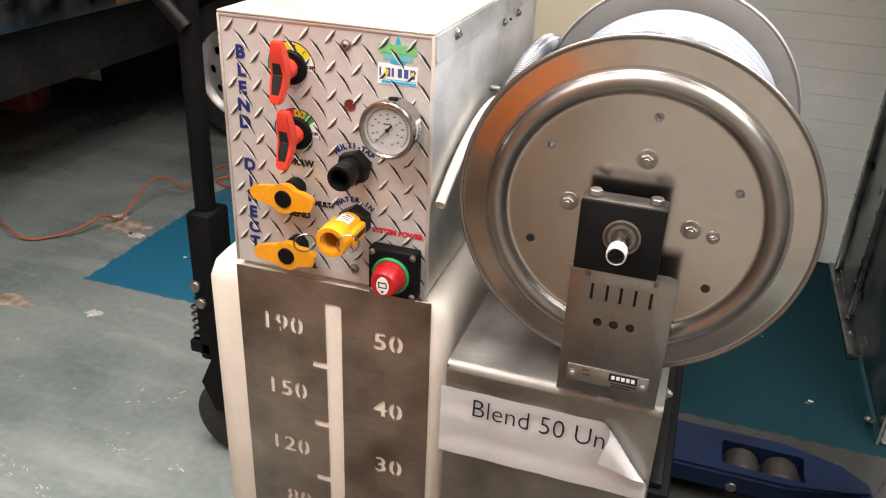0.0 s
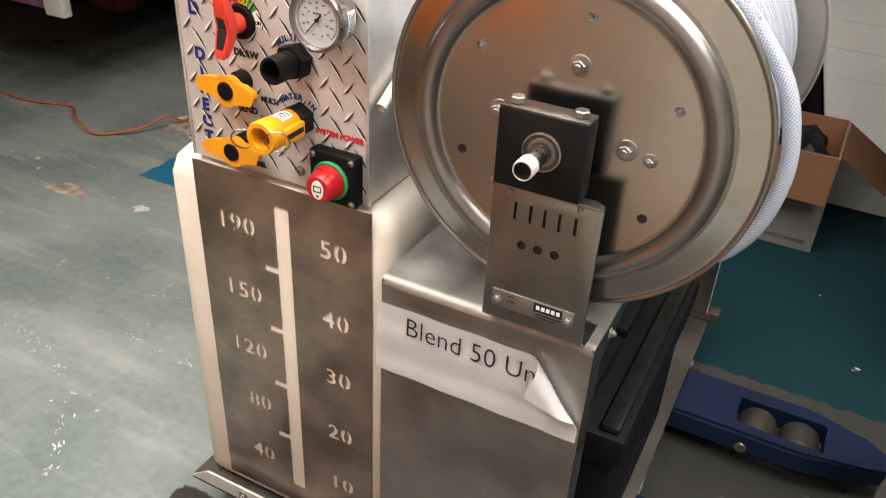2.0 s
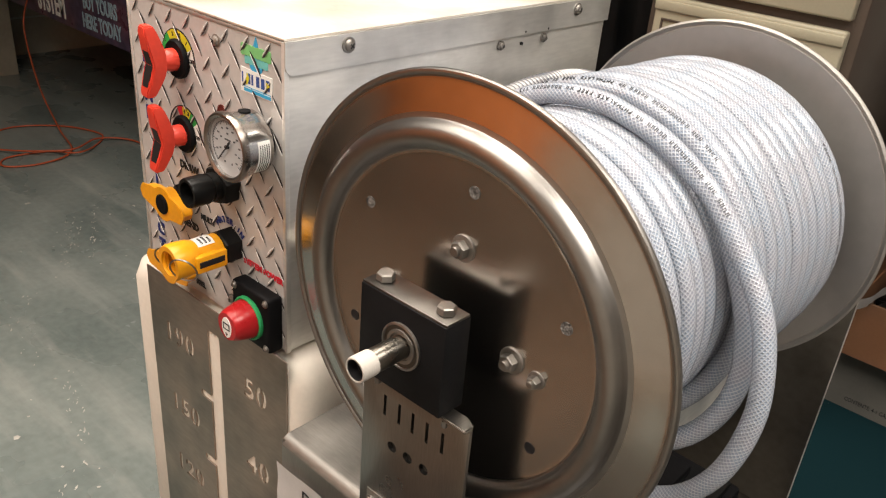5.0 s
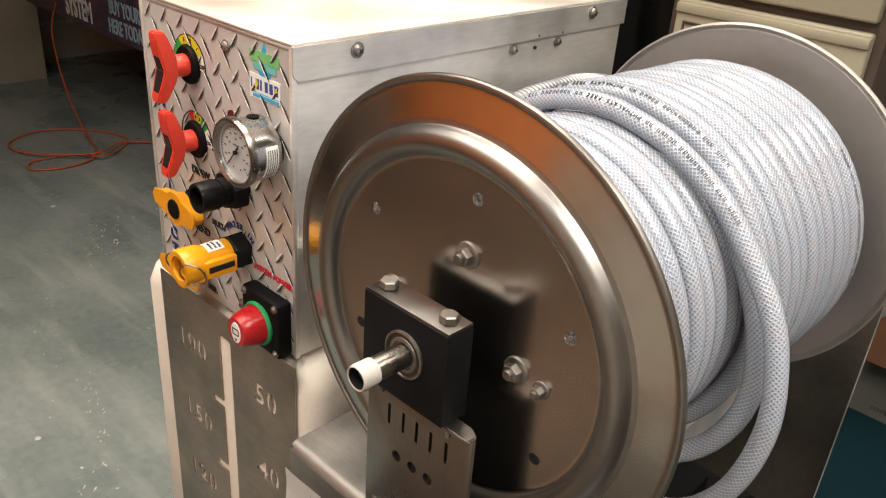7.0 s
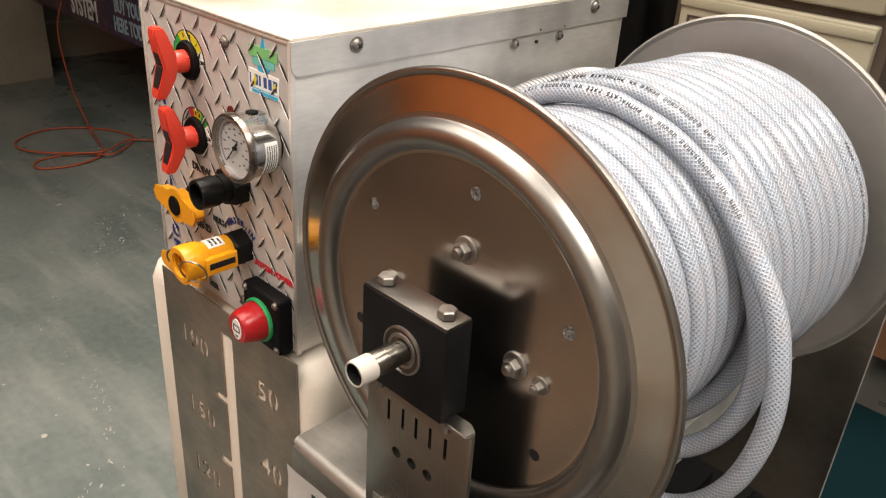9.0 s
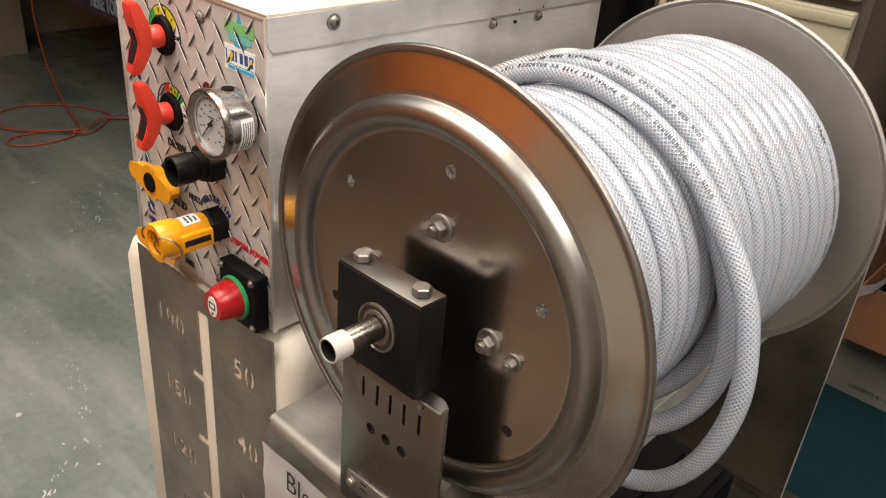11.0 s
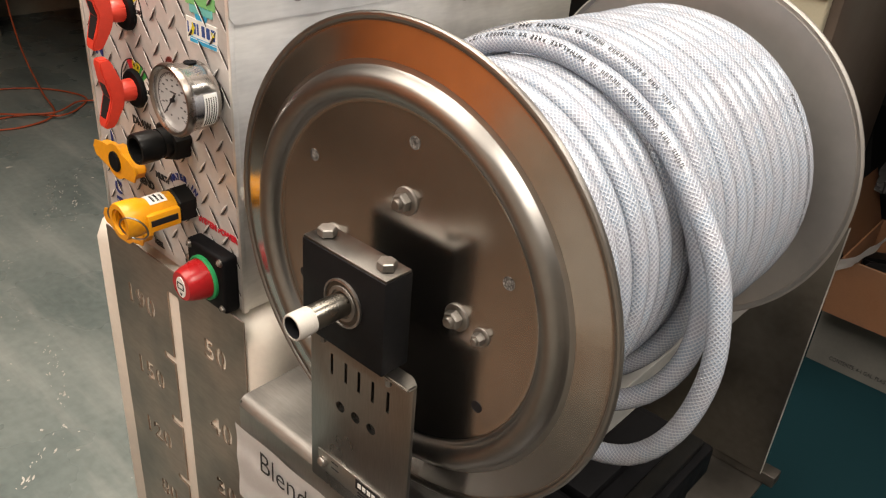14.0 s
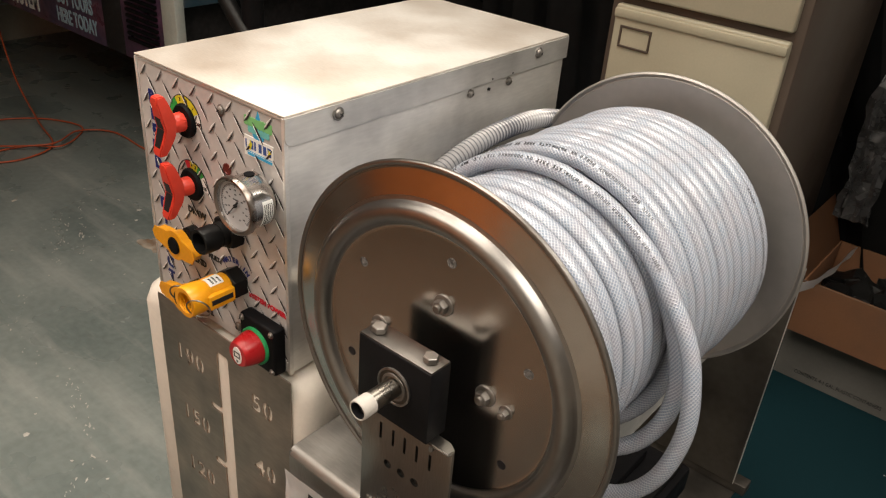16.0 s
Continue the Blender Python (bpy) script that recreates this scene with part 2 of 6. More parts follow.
def floor_material():
    m = mat("painted_concrete", (0.212, 0.240, 0.228), 0.30, 0, 45, 0.10, 2.2, 0.16, 0.06, other=(0.13, 0.158, 0.152), rough_vary=0.14)
    nt = m.node_tree
    n, l = nt.nodes, nt.links
    b = n["Principled BSDF"]
    grey = b.inputs["Base Color"].links[0].from_socket
    tc = n.new("ShaderNodeTexCoord")
    # pale smears dragged through the paint
    sm = n.new("ShaderNodeMapping")
    sm.inputs["Scale"].default_value, sm.inputs["Rotation"].default_value = (1.2, 7, 1), (0, 0, radians(18))
    l.new(tc.outputs["Object"], sm.inputs[0])
    sn = n.new("ShaderNodeTexNoise")
    sn.inputs["Scale"].default_value, sn.inputs["Detail"].default_value, sn.inputs["Roughness"].default_value = 1.6, 6, 0.62
    l.new(sm.outputs[0], sn.inputs["Vector"])
    sr = n.new("ShaderNodeMapRange")
    sr.inputs["From Min"].default_value, sr.inputs["From Max"].default_value, sr.inputs["To Max"].default_value = 0.50, 0.74, 0.6
    l.new(sn.outputs["Fac"], sr.inputs["Value"])
    smear = n.new("ShaderNodeMix")
    smear.data_type = "RGBA"
    smear.inputs["B"].default_value = (0.35, 0.36, 0.34, 1)
    l.new(sr.outputs[0], smear.inputs["Factor"])
    l.new(grey, smear.inputs["A"])
    grey = smear.outputs["Result"]
    sep = n.new("ShaderNodeSeparateXYZ")
    l.new(tc.outputs["Object"], sep.inputs[0])
    edge = n.new("ShaderNodeTexNoise")
    edge.inputs["Scale"].default_value = 30
    l.new(tc.outputs["Object"], edge.inputs["Vector"])

    def step(sock, at):
        a = n.new("ShaderNodeMath")
        a.operation = "MULTIPLY_ADD"
        a.inputs[1].default_value = 0.03
        l.new(edge.outputs["Fac"], a.inputs[0])
        l.new(sock, a.inputs[2])
        g = n.new("ShaderNodeMapRange")
        g.inputs["From Min"].default_value, g.inputs["From Max"].default_value = at + 0.008, at + 0.013
        l.new(a.outputs[0], g.inputs["Value"])
        return g.outputs[0]

    # dull strip east of the machine, its shade painted into the floor colour
    darker = n.new("ShaderNodeMix")
    darker.data_type = "RGBA"
    darker.inputs["B"].default_value = (0.034, 0.034, 0.031, 1)
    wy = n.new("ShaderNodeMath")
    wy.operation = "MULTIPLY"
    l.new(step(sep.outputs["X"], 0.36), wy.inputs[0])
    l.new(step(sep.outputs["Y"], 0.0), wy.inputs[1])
    l.new(wy.outputs[0], darker.inputs["Factor"])
    l.new(grey, darker.inputs["A"])
    grey = darker.outputs["Result"]
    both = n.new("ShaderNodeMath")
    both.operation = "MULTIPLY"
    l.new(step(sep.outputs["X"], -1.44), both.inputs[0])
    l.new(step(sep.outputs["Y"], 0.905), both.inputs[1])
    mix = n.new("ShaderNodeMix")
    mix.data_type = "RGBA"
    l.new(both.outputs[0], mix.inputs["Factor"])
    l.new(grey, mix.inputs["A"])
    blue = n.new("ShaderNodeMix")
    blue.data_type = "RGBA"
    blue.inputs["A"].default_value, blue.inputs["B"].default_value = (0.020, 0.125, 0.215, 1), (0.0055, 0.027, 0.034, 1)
    l.new(step(sep.outputs["X"], -0.45), blue.inputs["Factor"])  # teal paint on the far bay, its shade put into the tone
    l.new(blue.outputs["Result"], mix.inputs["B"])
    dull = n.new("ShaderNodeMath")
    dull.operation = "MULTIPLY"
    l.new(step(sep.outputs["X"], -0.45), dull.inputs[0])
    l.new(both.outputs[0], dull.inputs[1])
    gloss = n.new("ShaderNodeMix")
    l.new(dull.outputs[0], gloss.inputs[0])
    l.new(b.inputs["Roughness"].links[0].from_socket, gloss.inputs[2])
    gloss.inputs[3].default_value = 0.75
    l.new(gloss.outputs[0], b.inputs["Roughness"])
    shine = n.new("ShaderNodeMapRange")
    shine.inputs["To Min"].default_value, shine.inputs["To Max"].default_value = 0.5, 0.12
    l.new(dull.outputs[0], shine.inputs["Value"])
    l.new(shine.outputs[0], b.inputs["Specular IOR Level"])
    # painted-in shade before the machine; brown and dark tones beyond for the reel's reflections
    def product(*socks):
        out = socks[0]
        for k in socks[1:]:
            q = n.new("ShaderNodeMath")
            q.operation = "MULTIPLY"
            l.new(out, q.inputs[0])
            l.new(k, q.inputs[1])
            out = q.outputs[0]
        return out

    def minus(sock):
        q = n.new("ShaderNodeMath")
        q.operation = "MULTIPLY"
        q.inputs[1].default_value = -1
        l.new(sock, q.inputs[0])
        return q.outputs[0]

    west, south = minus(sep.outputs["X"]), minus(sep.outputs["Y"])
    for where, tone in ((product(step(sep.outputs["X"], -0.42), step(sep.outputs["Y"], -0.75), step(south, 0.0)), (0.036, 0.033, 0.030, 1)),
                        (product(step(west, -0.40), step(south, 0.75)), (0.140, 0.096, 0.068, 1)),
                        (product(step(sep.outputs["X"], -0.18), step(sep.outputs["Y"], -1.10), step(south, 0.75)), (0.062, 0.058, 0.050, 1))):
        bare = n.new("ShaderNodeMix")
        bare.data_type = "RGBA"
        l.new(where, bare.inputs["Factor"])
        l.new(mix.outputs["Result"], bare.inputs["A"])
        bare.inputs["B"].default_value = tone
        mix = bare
    # chipped paint: pale flecks and bare patches
    chip = n.new("ShaderNodeTexNoise")
    chip.inputs["Scale"].default_value, chip.inputs["Detail"].default_value, chip.inputs["Roughness"].default_value = 9, 8, 0.72
    l.new(tc.outputs["Object"], chip.inputs["Vector"])
    thr = n.new("ShaderNodeMapRange")
    thr.inputs["From Min"].default_value, thr.inputs["From Max"].default_value = 0.685, 0.70
    l.new(chip.outputs["Fac"], thr.inputs["Value"])
    mix2 = n.new("ShaderNodeMix")
    mix2.data_type = "RGBA"
    mix2.inputs["B"].default_value = (0.50, 0.49, 0.45, 1)
    l.new(thr.outputs[0], mix2.inputs["Factor"])
    l.new(mix.outputs["Result"], mix2.inputs["A"])
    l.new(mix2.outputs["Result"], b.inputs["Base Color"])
    return m


FLOOR = floor_material()


def braid_material(name, base, thread, turns, pitch, fill):
    """A clear hose with a crossed yarn braid, laid out by the hose's own length and girth."""
    m = bpy.data.materials.new(name)
    m.use_nodes = True
    nt = m.node_tree
    n, l = nt.nodes, nt.links
    b = n["Principled BSDF"]
    uv = n.new("ShaderNodeUVMap")
    sep = n.new("ShaderNodeSeparateXYZ")
    l.new(uv.outputs[0], sep.inputs[0])

    def wave(sign):
        a = n.new("ShaderNodeMath")
        a.operation = "MULTIPLY"
        a.inputs[1].default_value = turns * sign
        l.new(sep.outputs["X"], a.inputs[0])
        c = n.new("ShaderNodeMath")
        c.operation = "MULTIPLY_ADD"
        c.inputs[1].default_value = 1 / pitch
        l.new(sep.outputs["Y"], c.inputs[0])
        l.new(a.outputs[0], c.inputs[2])
        f = n.new("ShaderNodeMath")
        f.operation = "FRACT"
        l.new(c.outputs[0], f.inputs[0])
        s = n.new("ShaderNodeMath")
        s.operation = "PINGPONG"
        s.inputs[1].default_value = 0.5
        l.new(f.outputs[0], s.inputs[0])
        g = n.new("ShaderNodeMapRange")
        g.interpolation_type = "SMOOTHSTEP"
        g.inputs["From Min"].default_value, g.inputs["From Max"].default_value = 0.5 - fill - 0.11, 0.5 - fill + 0.11
        l.new(s.outputs[0], g.inputs["Value"])
        return g.outputs[0], s.outputs[0]

    # either yarn hides the clear wall; only the diamonds between them stay open
    (cover_a, ridge_a), (cover_b, ridge_b) = wave(-1), wave(1)
    relief = n.new("ShaderNodeMath")
    relief.operation = "MAXIMUM"
    l.new(ridge_a, relief.inputs[0])
    l.new(ridge_b, relief.inputs[1])
    # faint warm and cool tints of the clear wall
    tint = n.new("ShaderNodeTexNoise")
    tint.inputs["Scale"].default_value, tint.inputs["Detail"].default_value = 45, 1
    tco = n.new("ShaderNodeTexCoord")
    l.new(tco.outputs["Object"], tint.inputs["Vector"])
    tr = n.new("ShaderNodeMapRange")
    tr.inputs["From Min"].default_value, tr.inputs["From Max"].default_value = 0.35, 0.65
    l.new(tint.outputs["Fac"], tr.inputs["Value"])
    wall_ = n.new("ShaderNodeMix")
    wall_.data_type = "RGBA"
    wall_.inputs["A"].default_value = (base[0] * 1.07, base[1] * 0.99, base[2] * 0.98, 1)
    wall_.inputs["B"].default_value = (base[0] * 0.92, base[1] * 1.0, base[2] * 1.06, 1)
    l.new(tr.outputs[0], wall_.inputs["Factor"])
    # one yarn darker: the herringbone sheen is put into the colour
    under = n.new("ShaderNodeMix")
    under.data_type = "RGBA"
    under.inputs["B"].default_value = tuple(0.82 * v for v in thread) + (1,)
    l.new(wall_.outputs["Result"], under.inputs["A"])
    l.new(cover_b, under.inputs["Factor"])
    col = n.new("ShaderNodeMix")
    col.data_type = "RGBA"
    col.inputs["B"].default_value = (*thread, 1)
    l.new(under.outputs["Result"], col.inputs["A"])
    l.new(cover_a, col.inputs["Factor"])
    l.new(col.outputs["Result"], b.inputs["Base Color"])
    bp = n.new("ShaderNodeBump")
    bp.inputs["Strength"].default_value, bp.inputs["Distance"].default_value = 0.9, 0.0014
    l.new(relief.outputs[0], bp.inputs["Height"])
    l.new(bp.outputs[0], b.inputs["Normal"])
    # the yarns glisten, the clear wall between them less
    seen = n.new("ShaderNodeMath")
    seen.operation = "MAXIMUM"
    l.new(cover_a, seen.inputs[0])
    l.new(cover_b, seen.inputs[1])
    gl = n.new("ShaderNodeMapRange")
    gl.inputs["To Min"].default_value, gl.inputs["To Max"].default_value = 0.3, 1.0
    l.new(seen.outputs[0], gl.inputs["Value"])
    l.new(gl.outputs[0], b.inputs["Specular IOR Level"])
    b.inputs["Roughness"].default_value = 0.30
    b.inputs["Coat Weight"].default_value, b.inputs["Coat Roughness"].default_value = 0.9, 0.12
    return m


BRAID = braid_material("braided_clear_hose", (0.30, 0.335, 0.395), (0.57, 0.597, 0.667), 14, 0.0043, 0.10)


# ---- mesh helpers ----
def thing(name, loc, label, category, group="", kind=""):
    return_ob = new(name)
    return_ob.empty_display_size = 0.05
    return_ob.location = loc
    return tagged(return_ob, label, category, group, kind)


def finish(bm, name, material, angle=35):
    bmesh.ops.recalc_face_normals(bm, faces=bm.faces)
    me = bpy.data.meshes.new(name)
    bm.to_mesh(me)
    bm.free()
    me.polygons.foreach_set("use_smooth", [True] * len(me.polygons))
    me.set_sharp_from_angle(angle=radians(angle))
    if material:
        me.materials.append(material)
    return me


def part(name, bm, material, parent=None, label="", angle=35):
    """Links a bmesh (or a mesh) as one mesh object, under a thing or a part."""
    me = finish(bm, name, material, angle) if isinstance(bm, bmesh.types.BMesh) else bm
    if me.materials and material is None:
        pass
    elif not me.materials:
        me.materials.append(material)
    ob = new(name, me)
    if parent:
        ob.parent = parent
        if parent.type == "EMPTY":
            ob.location = -Vector(parent.location)
    return tagged(ob, label)


def solo(name, bm, material, label, category, group="", kind="", angle=35):
    return tagged(part(name, bm, material, None, "", angle), label, category, group, kind)


def B():
    return bmesh.new()


def bx(bm, x0, x1, y0, y1, z0, z1, bevel=0.0, seg=2, m=None):
    r = bmesh.ops.create_cube(bm, size=1)
    vs = r["verts"]
    for v in vs:
        v.co = Vector((x0 + (v.co.x + 0.5) * (x1 - x0), y0 + (v.co.y + 0.5) * (y1 - y0), z0 + (v.co.z + 0.5) * (z1 - z0)))
    if bevel:
        es = list({e for v in vs for e in v.link_edges})
        out = bmesh.ops.bevel(bm, geom=es, offset=bevel, segments=seg, profile=0.5, affect="EDGES")
        vs = list({v for f in out["faces"] for v in f.verts} | {v for v in vs if v.is_valid})
    if m:
        bmesh.ops.transform(bm, matrix=m, verts=vs)
    return bm


def frame_of(axis):
    a = Vector(axis).normalized()
    u = a.cross(Vector((0, 0, 1)) if abs(a.z) < 0.9 else Vector((1, 0, 0))).normalized()
    return a, u, a.cross(u)


def lathe(bm, profile, origin, axis=(0, -1, 0), seg=32, caps=True, phase=0.0):
    """Turns (radius, height) pairs round an axis."""
    a, u, w = frame_of(axis)
    o = Vector(origin)
    rings = []
    for r, h in profile:
        if r < 1e-6:
            rings.append([bm.verts.new(o + a * h)])
        else:
            rings.append([bm.verts.new(o + a * h + (u * math.cos(t) + w * math.sin(t)) * r)
                          for t in (2 * math.pi * k / seg + phase for k in range(seg))])
    for p, q in zip(rings, rings[1:]):
        if len(p) == 1 and len(q) == 1:
            continue
        for k in range(seg):
            j = (k + 1) % seg
            if len(p) == 1:
                bm.faces.new((p[0], q[k], q[j]))
            elif len(q) == 1:
                bm.faces.new((p[k], q[0], p[j]))
            else:
                bm.faces.new((p[k], q[k], q[j], p[j]))
    if caps:
        for ring in (rings[0], rings[-1]):
            if len(ring) > 2:
                bm.faces.new(ring)
    return bm


def cyl(bm, p0, p1, r0, r1=None, seg=20, bevel=0.0, phase=0.0):
    p0, p1 = Vector(p0), Vector(p1)
    h = (p1 - p0).length
    r1 = r0 if r1 is None else r1
    prof = [(r0, 0), (r1, h)] if not bevel else [(r0 - bevel, 0), (r0, bevel), (r1, h - bevel), (r1 - bevel, h)]
    return lathe(bm, prof, p0, p1 - p0, seg, True, phase)


def smooth_path(pts, step=0.01, closed=False):
    """Points evenly along a Catmull-Rom curve."""
    p = [Vector(q) for q in pts]
    n = len(p)
    out = []
    for i in range(n if closed else n - 1):
        if closed:
            a, b, c, d = p[i - 1], p[i], p[(i + 1) % n], p[(i + 2) % n]
        else:
            a, b, c, d = p[max(i - 1, 0)], p[i], p[i + 1], p[min(i + 2, n - 1)]
        k = max(2, int((c - b).length / step))
        for j in range(k):
            t = j / k
            out.append(0.5 * ((2 * b) + (c - a) * t + (2 * a - 5 * b + 4 * c - d) * t * t + (3 * b - a - 3 * c + d) * t ** 3))
    if not closed:
        out.append(p[-1])
    return out


def sweep(bm, path, radius, seg=10, closed=False, caps=True, ripple=None):
    """A tube along a path, with UVs: u round it (0..1), v along it in metres."""
    uv = bm.loops.layers.uv.verify()
    n = len(path)
    tang = [(path[(i + 1) % n] - path[i - 1] if closed or 0 < i < n - 1 else path[min(i + 1, n - 1)] - path[max(i - 1, 0)]).normalized() for i in range(n)]
    u = frame_of(tang[0])[1]
    rings, dist, total = [], [], 0.0
    for i in range(n):
        u = (u - tang[i] * u.dot(tang[i])).normalized()
        w = tang[i].cross(u)
        if i:
            total += (path[i] - path[i - 1]).length
        dist.append(total)
        r = radius(i) if callable(radius) else radius
        rings.append([bm.verts.new(path[i] + (u * math.cos(2 * math.pi * k / seg) + w * math.sin(2 * math.pi * k / seg)) * r) for k in range(seg)])
    for i in range(n if closed else n - 1):
        p, q = rings[i], rings[(i + 1) % n]
        d0, d1 = dist[i], dist[i + 1] if i + 1 < n else total + 0.01
        for k in range(seg):
            j = (k + 1) % seg
            f = bm.faces.new((p[k], p[j], q[j], q[k]))
            for loop, c in zip(f.loops, ((k / seg, d0), ((k + 1) / seg, d0), ((k + 1) / seg, d1), (k / seg, d1))):
                loop[uv].uv = c
    if caps and not closed:
        bm.faces.new(rings[0])
        bm.faces.new(rings[-1])
    return bm


def prism(bm, poly, y0, y1, m=None):
    """A polygon in x and z, drawn out from y0 to y1."""
    a = [bm.verts.new((x, y0, z)) for x, z in poly]
    b = [bm.verts.new((x, y1, z)) for x, z in poly]
    n = len(poly)
    bm.faces.new(a)
    bm.faces.new(b)
    for i in range(n):
        bm.faces.new((a[i], a[(i + 1) % n], b[(i + 1) % n], b[i]))
    if m:
        bmesh.ops.transform(bm, matrix=m, verts=a + b)
    return bm


def arc(cx, cz, r, a0, a1, n=12):
    return [(cx + r * math.cos(radians(a0 + (a1 - a0) * i / n)), cz + r * math.sin(radians(a0 + (a1 - a0) * i / n))) for i in range(n + 1)]


def sector(bm, cx, cz, r0, r1, a0, a1, y0, y1, n=10):
    return prism(bm, arc(cx, cz, r1, a0, a1, n) + arc(cx, cz, r0, a1, a0, n), y0, y1)


def writing(body, size, depth, m, bold=0.0, wide=1.0):
    """Letters as a mesh, lying in the pose m (its x along the line, its y up the letters)."""
    cu = bpy.data.curves.new("writing", "FONT")
    cu.body, cu.size, cu.extrude, cu.align_x, cu.align_y, cu.offset = body, size, depth, "CENTER", "CENTER", bold
    cu.resolution_u = 3
    ob = new("writing", cu)
    bpy.context.view_layer.update()
    me = bpy.data.meshes.new_from_object(ob.evaluated_get(bpy.context.evaluated_depsgraph_get()))
    bpy.data.objects.remove(ob)
    bpy.data.curves.remove(cu)
    me.transform(m @ Matrix.Diagonal((wide, 1, 1, 1)))
    me.materials.clear()
    return me


def facing(x, y, z, turn=0.0):
    """The pose of something drawn flat that faces -y."""
    return pose(x, y, z, 90, 0, 0) @ pose(0, 0, 0, 0, 0, turn)


def letters(name, body, size, at, material, parent, turn=0.0, bold=0.0006, wide=1.0, label=""):
    return part(name, writing(body, size, 0.0002, facing(*at, turn), bold, wide), material, parent, label)


def spell(name, me, material, parent):
    """Each separate letter of a line as a part of its own."""
    b = B()
    b.from_mesh(me)
    bpy.data.meshes.remove(me)
    left = set(b.verts)
    while left:
        stack, seen = [left.pop()], set()
        while stack:
            v = stack.pop()
            seen.add(v)
            for e in v.link_edges:
                o = e.other_vert(v)
                if o in left:
                    left.discard(o)
                    stack.append(o)
        c = B()
        idx = {v: c.verts.new(v.co) for v in sorted(seen, key=lambda v: v.index)}
        for f in {f for v in seen for f in v.link_faces}:
            c.faces.new([idx[v] for v in f.verts])
        part(name, c, material, parent)
    b.free()


def carve(me, cutters):
    """The mesh with the cutters' shapes cut out of it."""
    ob = new("carved", me)
    for c in cutters:
        co = new("cutter", c)
        md = ob.modifiers.new("cut", "BOOLEAN")
        md.object, md.operation, md.solver = co, "DIFFERENCE", "EXACT"
    bpy.context.view_layer.update()
    out = bpy.data.meshes.new_from_object(ob.evaluated_get(bpy.context.evaluated_depsgraph_get()))
    for o in [md.object for md in ob.modifiers] + [ob]:
        bpy.data.objects.remove(o)
    mt = me.materials[0]
    out.materials.clear()
    out.materials.append(mt)
    for p in out.polygons:
        p.material_index = 0
        p.use_smooth = abs(p.normal.y) < 0.999 and abs(p.normal.z) < 0.999
    out.set_sharp_from_angle(angle=radians(40))
    return out


def bolt_head(bm, x, y, z, r, axis=(0, -1, 0), washer=True, stud=True, h=0.6):
    """A hex nut on a washer with a stud end; y is the surface that it sits on."""
    a = Vector(axis)
    o = Vector((x, y, z))
    if washer:
        cyl(bm, o - a * 0.001, o + a * r * 0.22, r * 1.45, None, 24, r * 0.06)
        o = o + a * r * 0.2
    cyl(bm, o, o + a * r * h * 1.2, r, r * 0.97, 6, r * 0.12, 0.4)
    if stud:
        cyl(bm, o + a * r * h * 1.1, o + a * r * (h * 1.2 + 0.45), r * 0.55, None, 14, r * 0.08)
    return bm


def pan_screw(bm, x, y, z, r, axis=(0, -1, 0)):
    a = Vector(axis)
    o = Vector((x, y, z))
    lathe(bm, [(r * 1.3, -0.001), (r * 1.3, r * 0.25), (r, r * 0.3), (r * 0.92, r * 0.65), (r * 0.6, r * 0.92), (0, r)], o, axis, 20, False)
    return bm


def cross_screw(name, x, y, z, r, axis, parent, turn=0.4):
    """A pan-head screw, the shade of its cross recess drawn as dark bars."""
    b = B()
    pan_screw(b, x, y, z, r, axis)
    a, o = Vector(axis), Vector((x, y, z))
    m = Matrix.Translation(o) @ a.to_track_quat("Z", "Y").to_matrix().to_4x4() @ Matrix.Rotation(turn, 4, "Z")
    for sx, sy in ((0.52, 0.13), (0.13, 0.52)):
        bx(b, -sx * r, sx * r, -sy * r, sy * r, 0.5 * r, (1.03 + 0.01 * (sx > sy)) * r, 0, 2, m)
    ob = part(name, b, CHROME, parent)
    ob.data.materials.append(INK)
    for p in ob.data.polygons:
        if (p.center - o).dot(a) > 1.005 * r:
            p.material_index = 1
    return ob


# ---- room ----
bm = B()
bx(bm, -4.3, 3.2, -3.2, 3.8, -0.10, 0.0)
solo("floor", bm, FLOOR, "grey-green painted concrete floor, scuffed, with a blue painted bay and shade in its colour", "floor", kind="structure")


def block_wall(name, x0, x1, y0, y1, label, material):
    b = B()
    bx(b, x0, x1, y0, y1, 0.0, 3.2)
    return solo(name, b, material, label, "wall", kind="structure")


wall_west = block_wall("wall_west", -4.3, -4.05, -3.2, 3.8, "cream painted block wall with shallow joints", BLOCKWALL)
# unseen closing wall, set near enough for the reel to mirror it
block_wall("wall_south", -4.3, 3.2, -1.75, -1.55, "plain tan plastered wall", PLASTER)
# unseen orange and brown panels, added to colour the reel flange's reflections
for k, (x0, x1, xk) in enumerate(((-1.90, -1.115, -1.19), (-1.105, -0.32, -1.03))):
    bm = B()
    bx(bm, x0, x1, -1.555, -1.515, 0.0, 2.05, 0.004)
    door = solo("door_%d" % (k + 1), bm, MIRRORED_ORANGE, "unseen orange panel, added so the reel flange mirrors orange", "door", kind="structure")
    bm = B()
    cyl(bm, (xk, -1.515, 1.0), (xk, -1.47, 1.0), 0.012, 0.025, 20, 0.003)
    part("door_knob", bm, CHROME, door)
    bm = B()
    bx(bm, x0 + 0.01, x1 - 0.01, -1.514, -1.511, 0.01, 0.52, 0.001)
    part("lower_panel", bm, BROWN_PANEL, door, "dull brown lower panel, added to mute the low reflection")
bm = B()
bx(bm, 0.034, 3.2, -1.55, -1.53, 0.0, 0.10, 0.004)
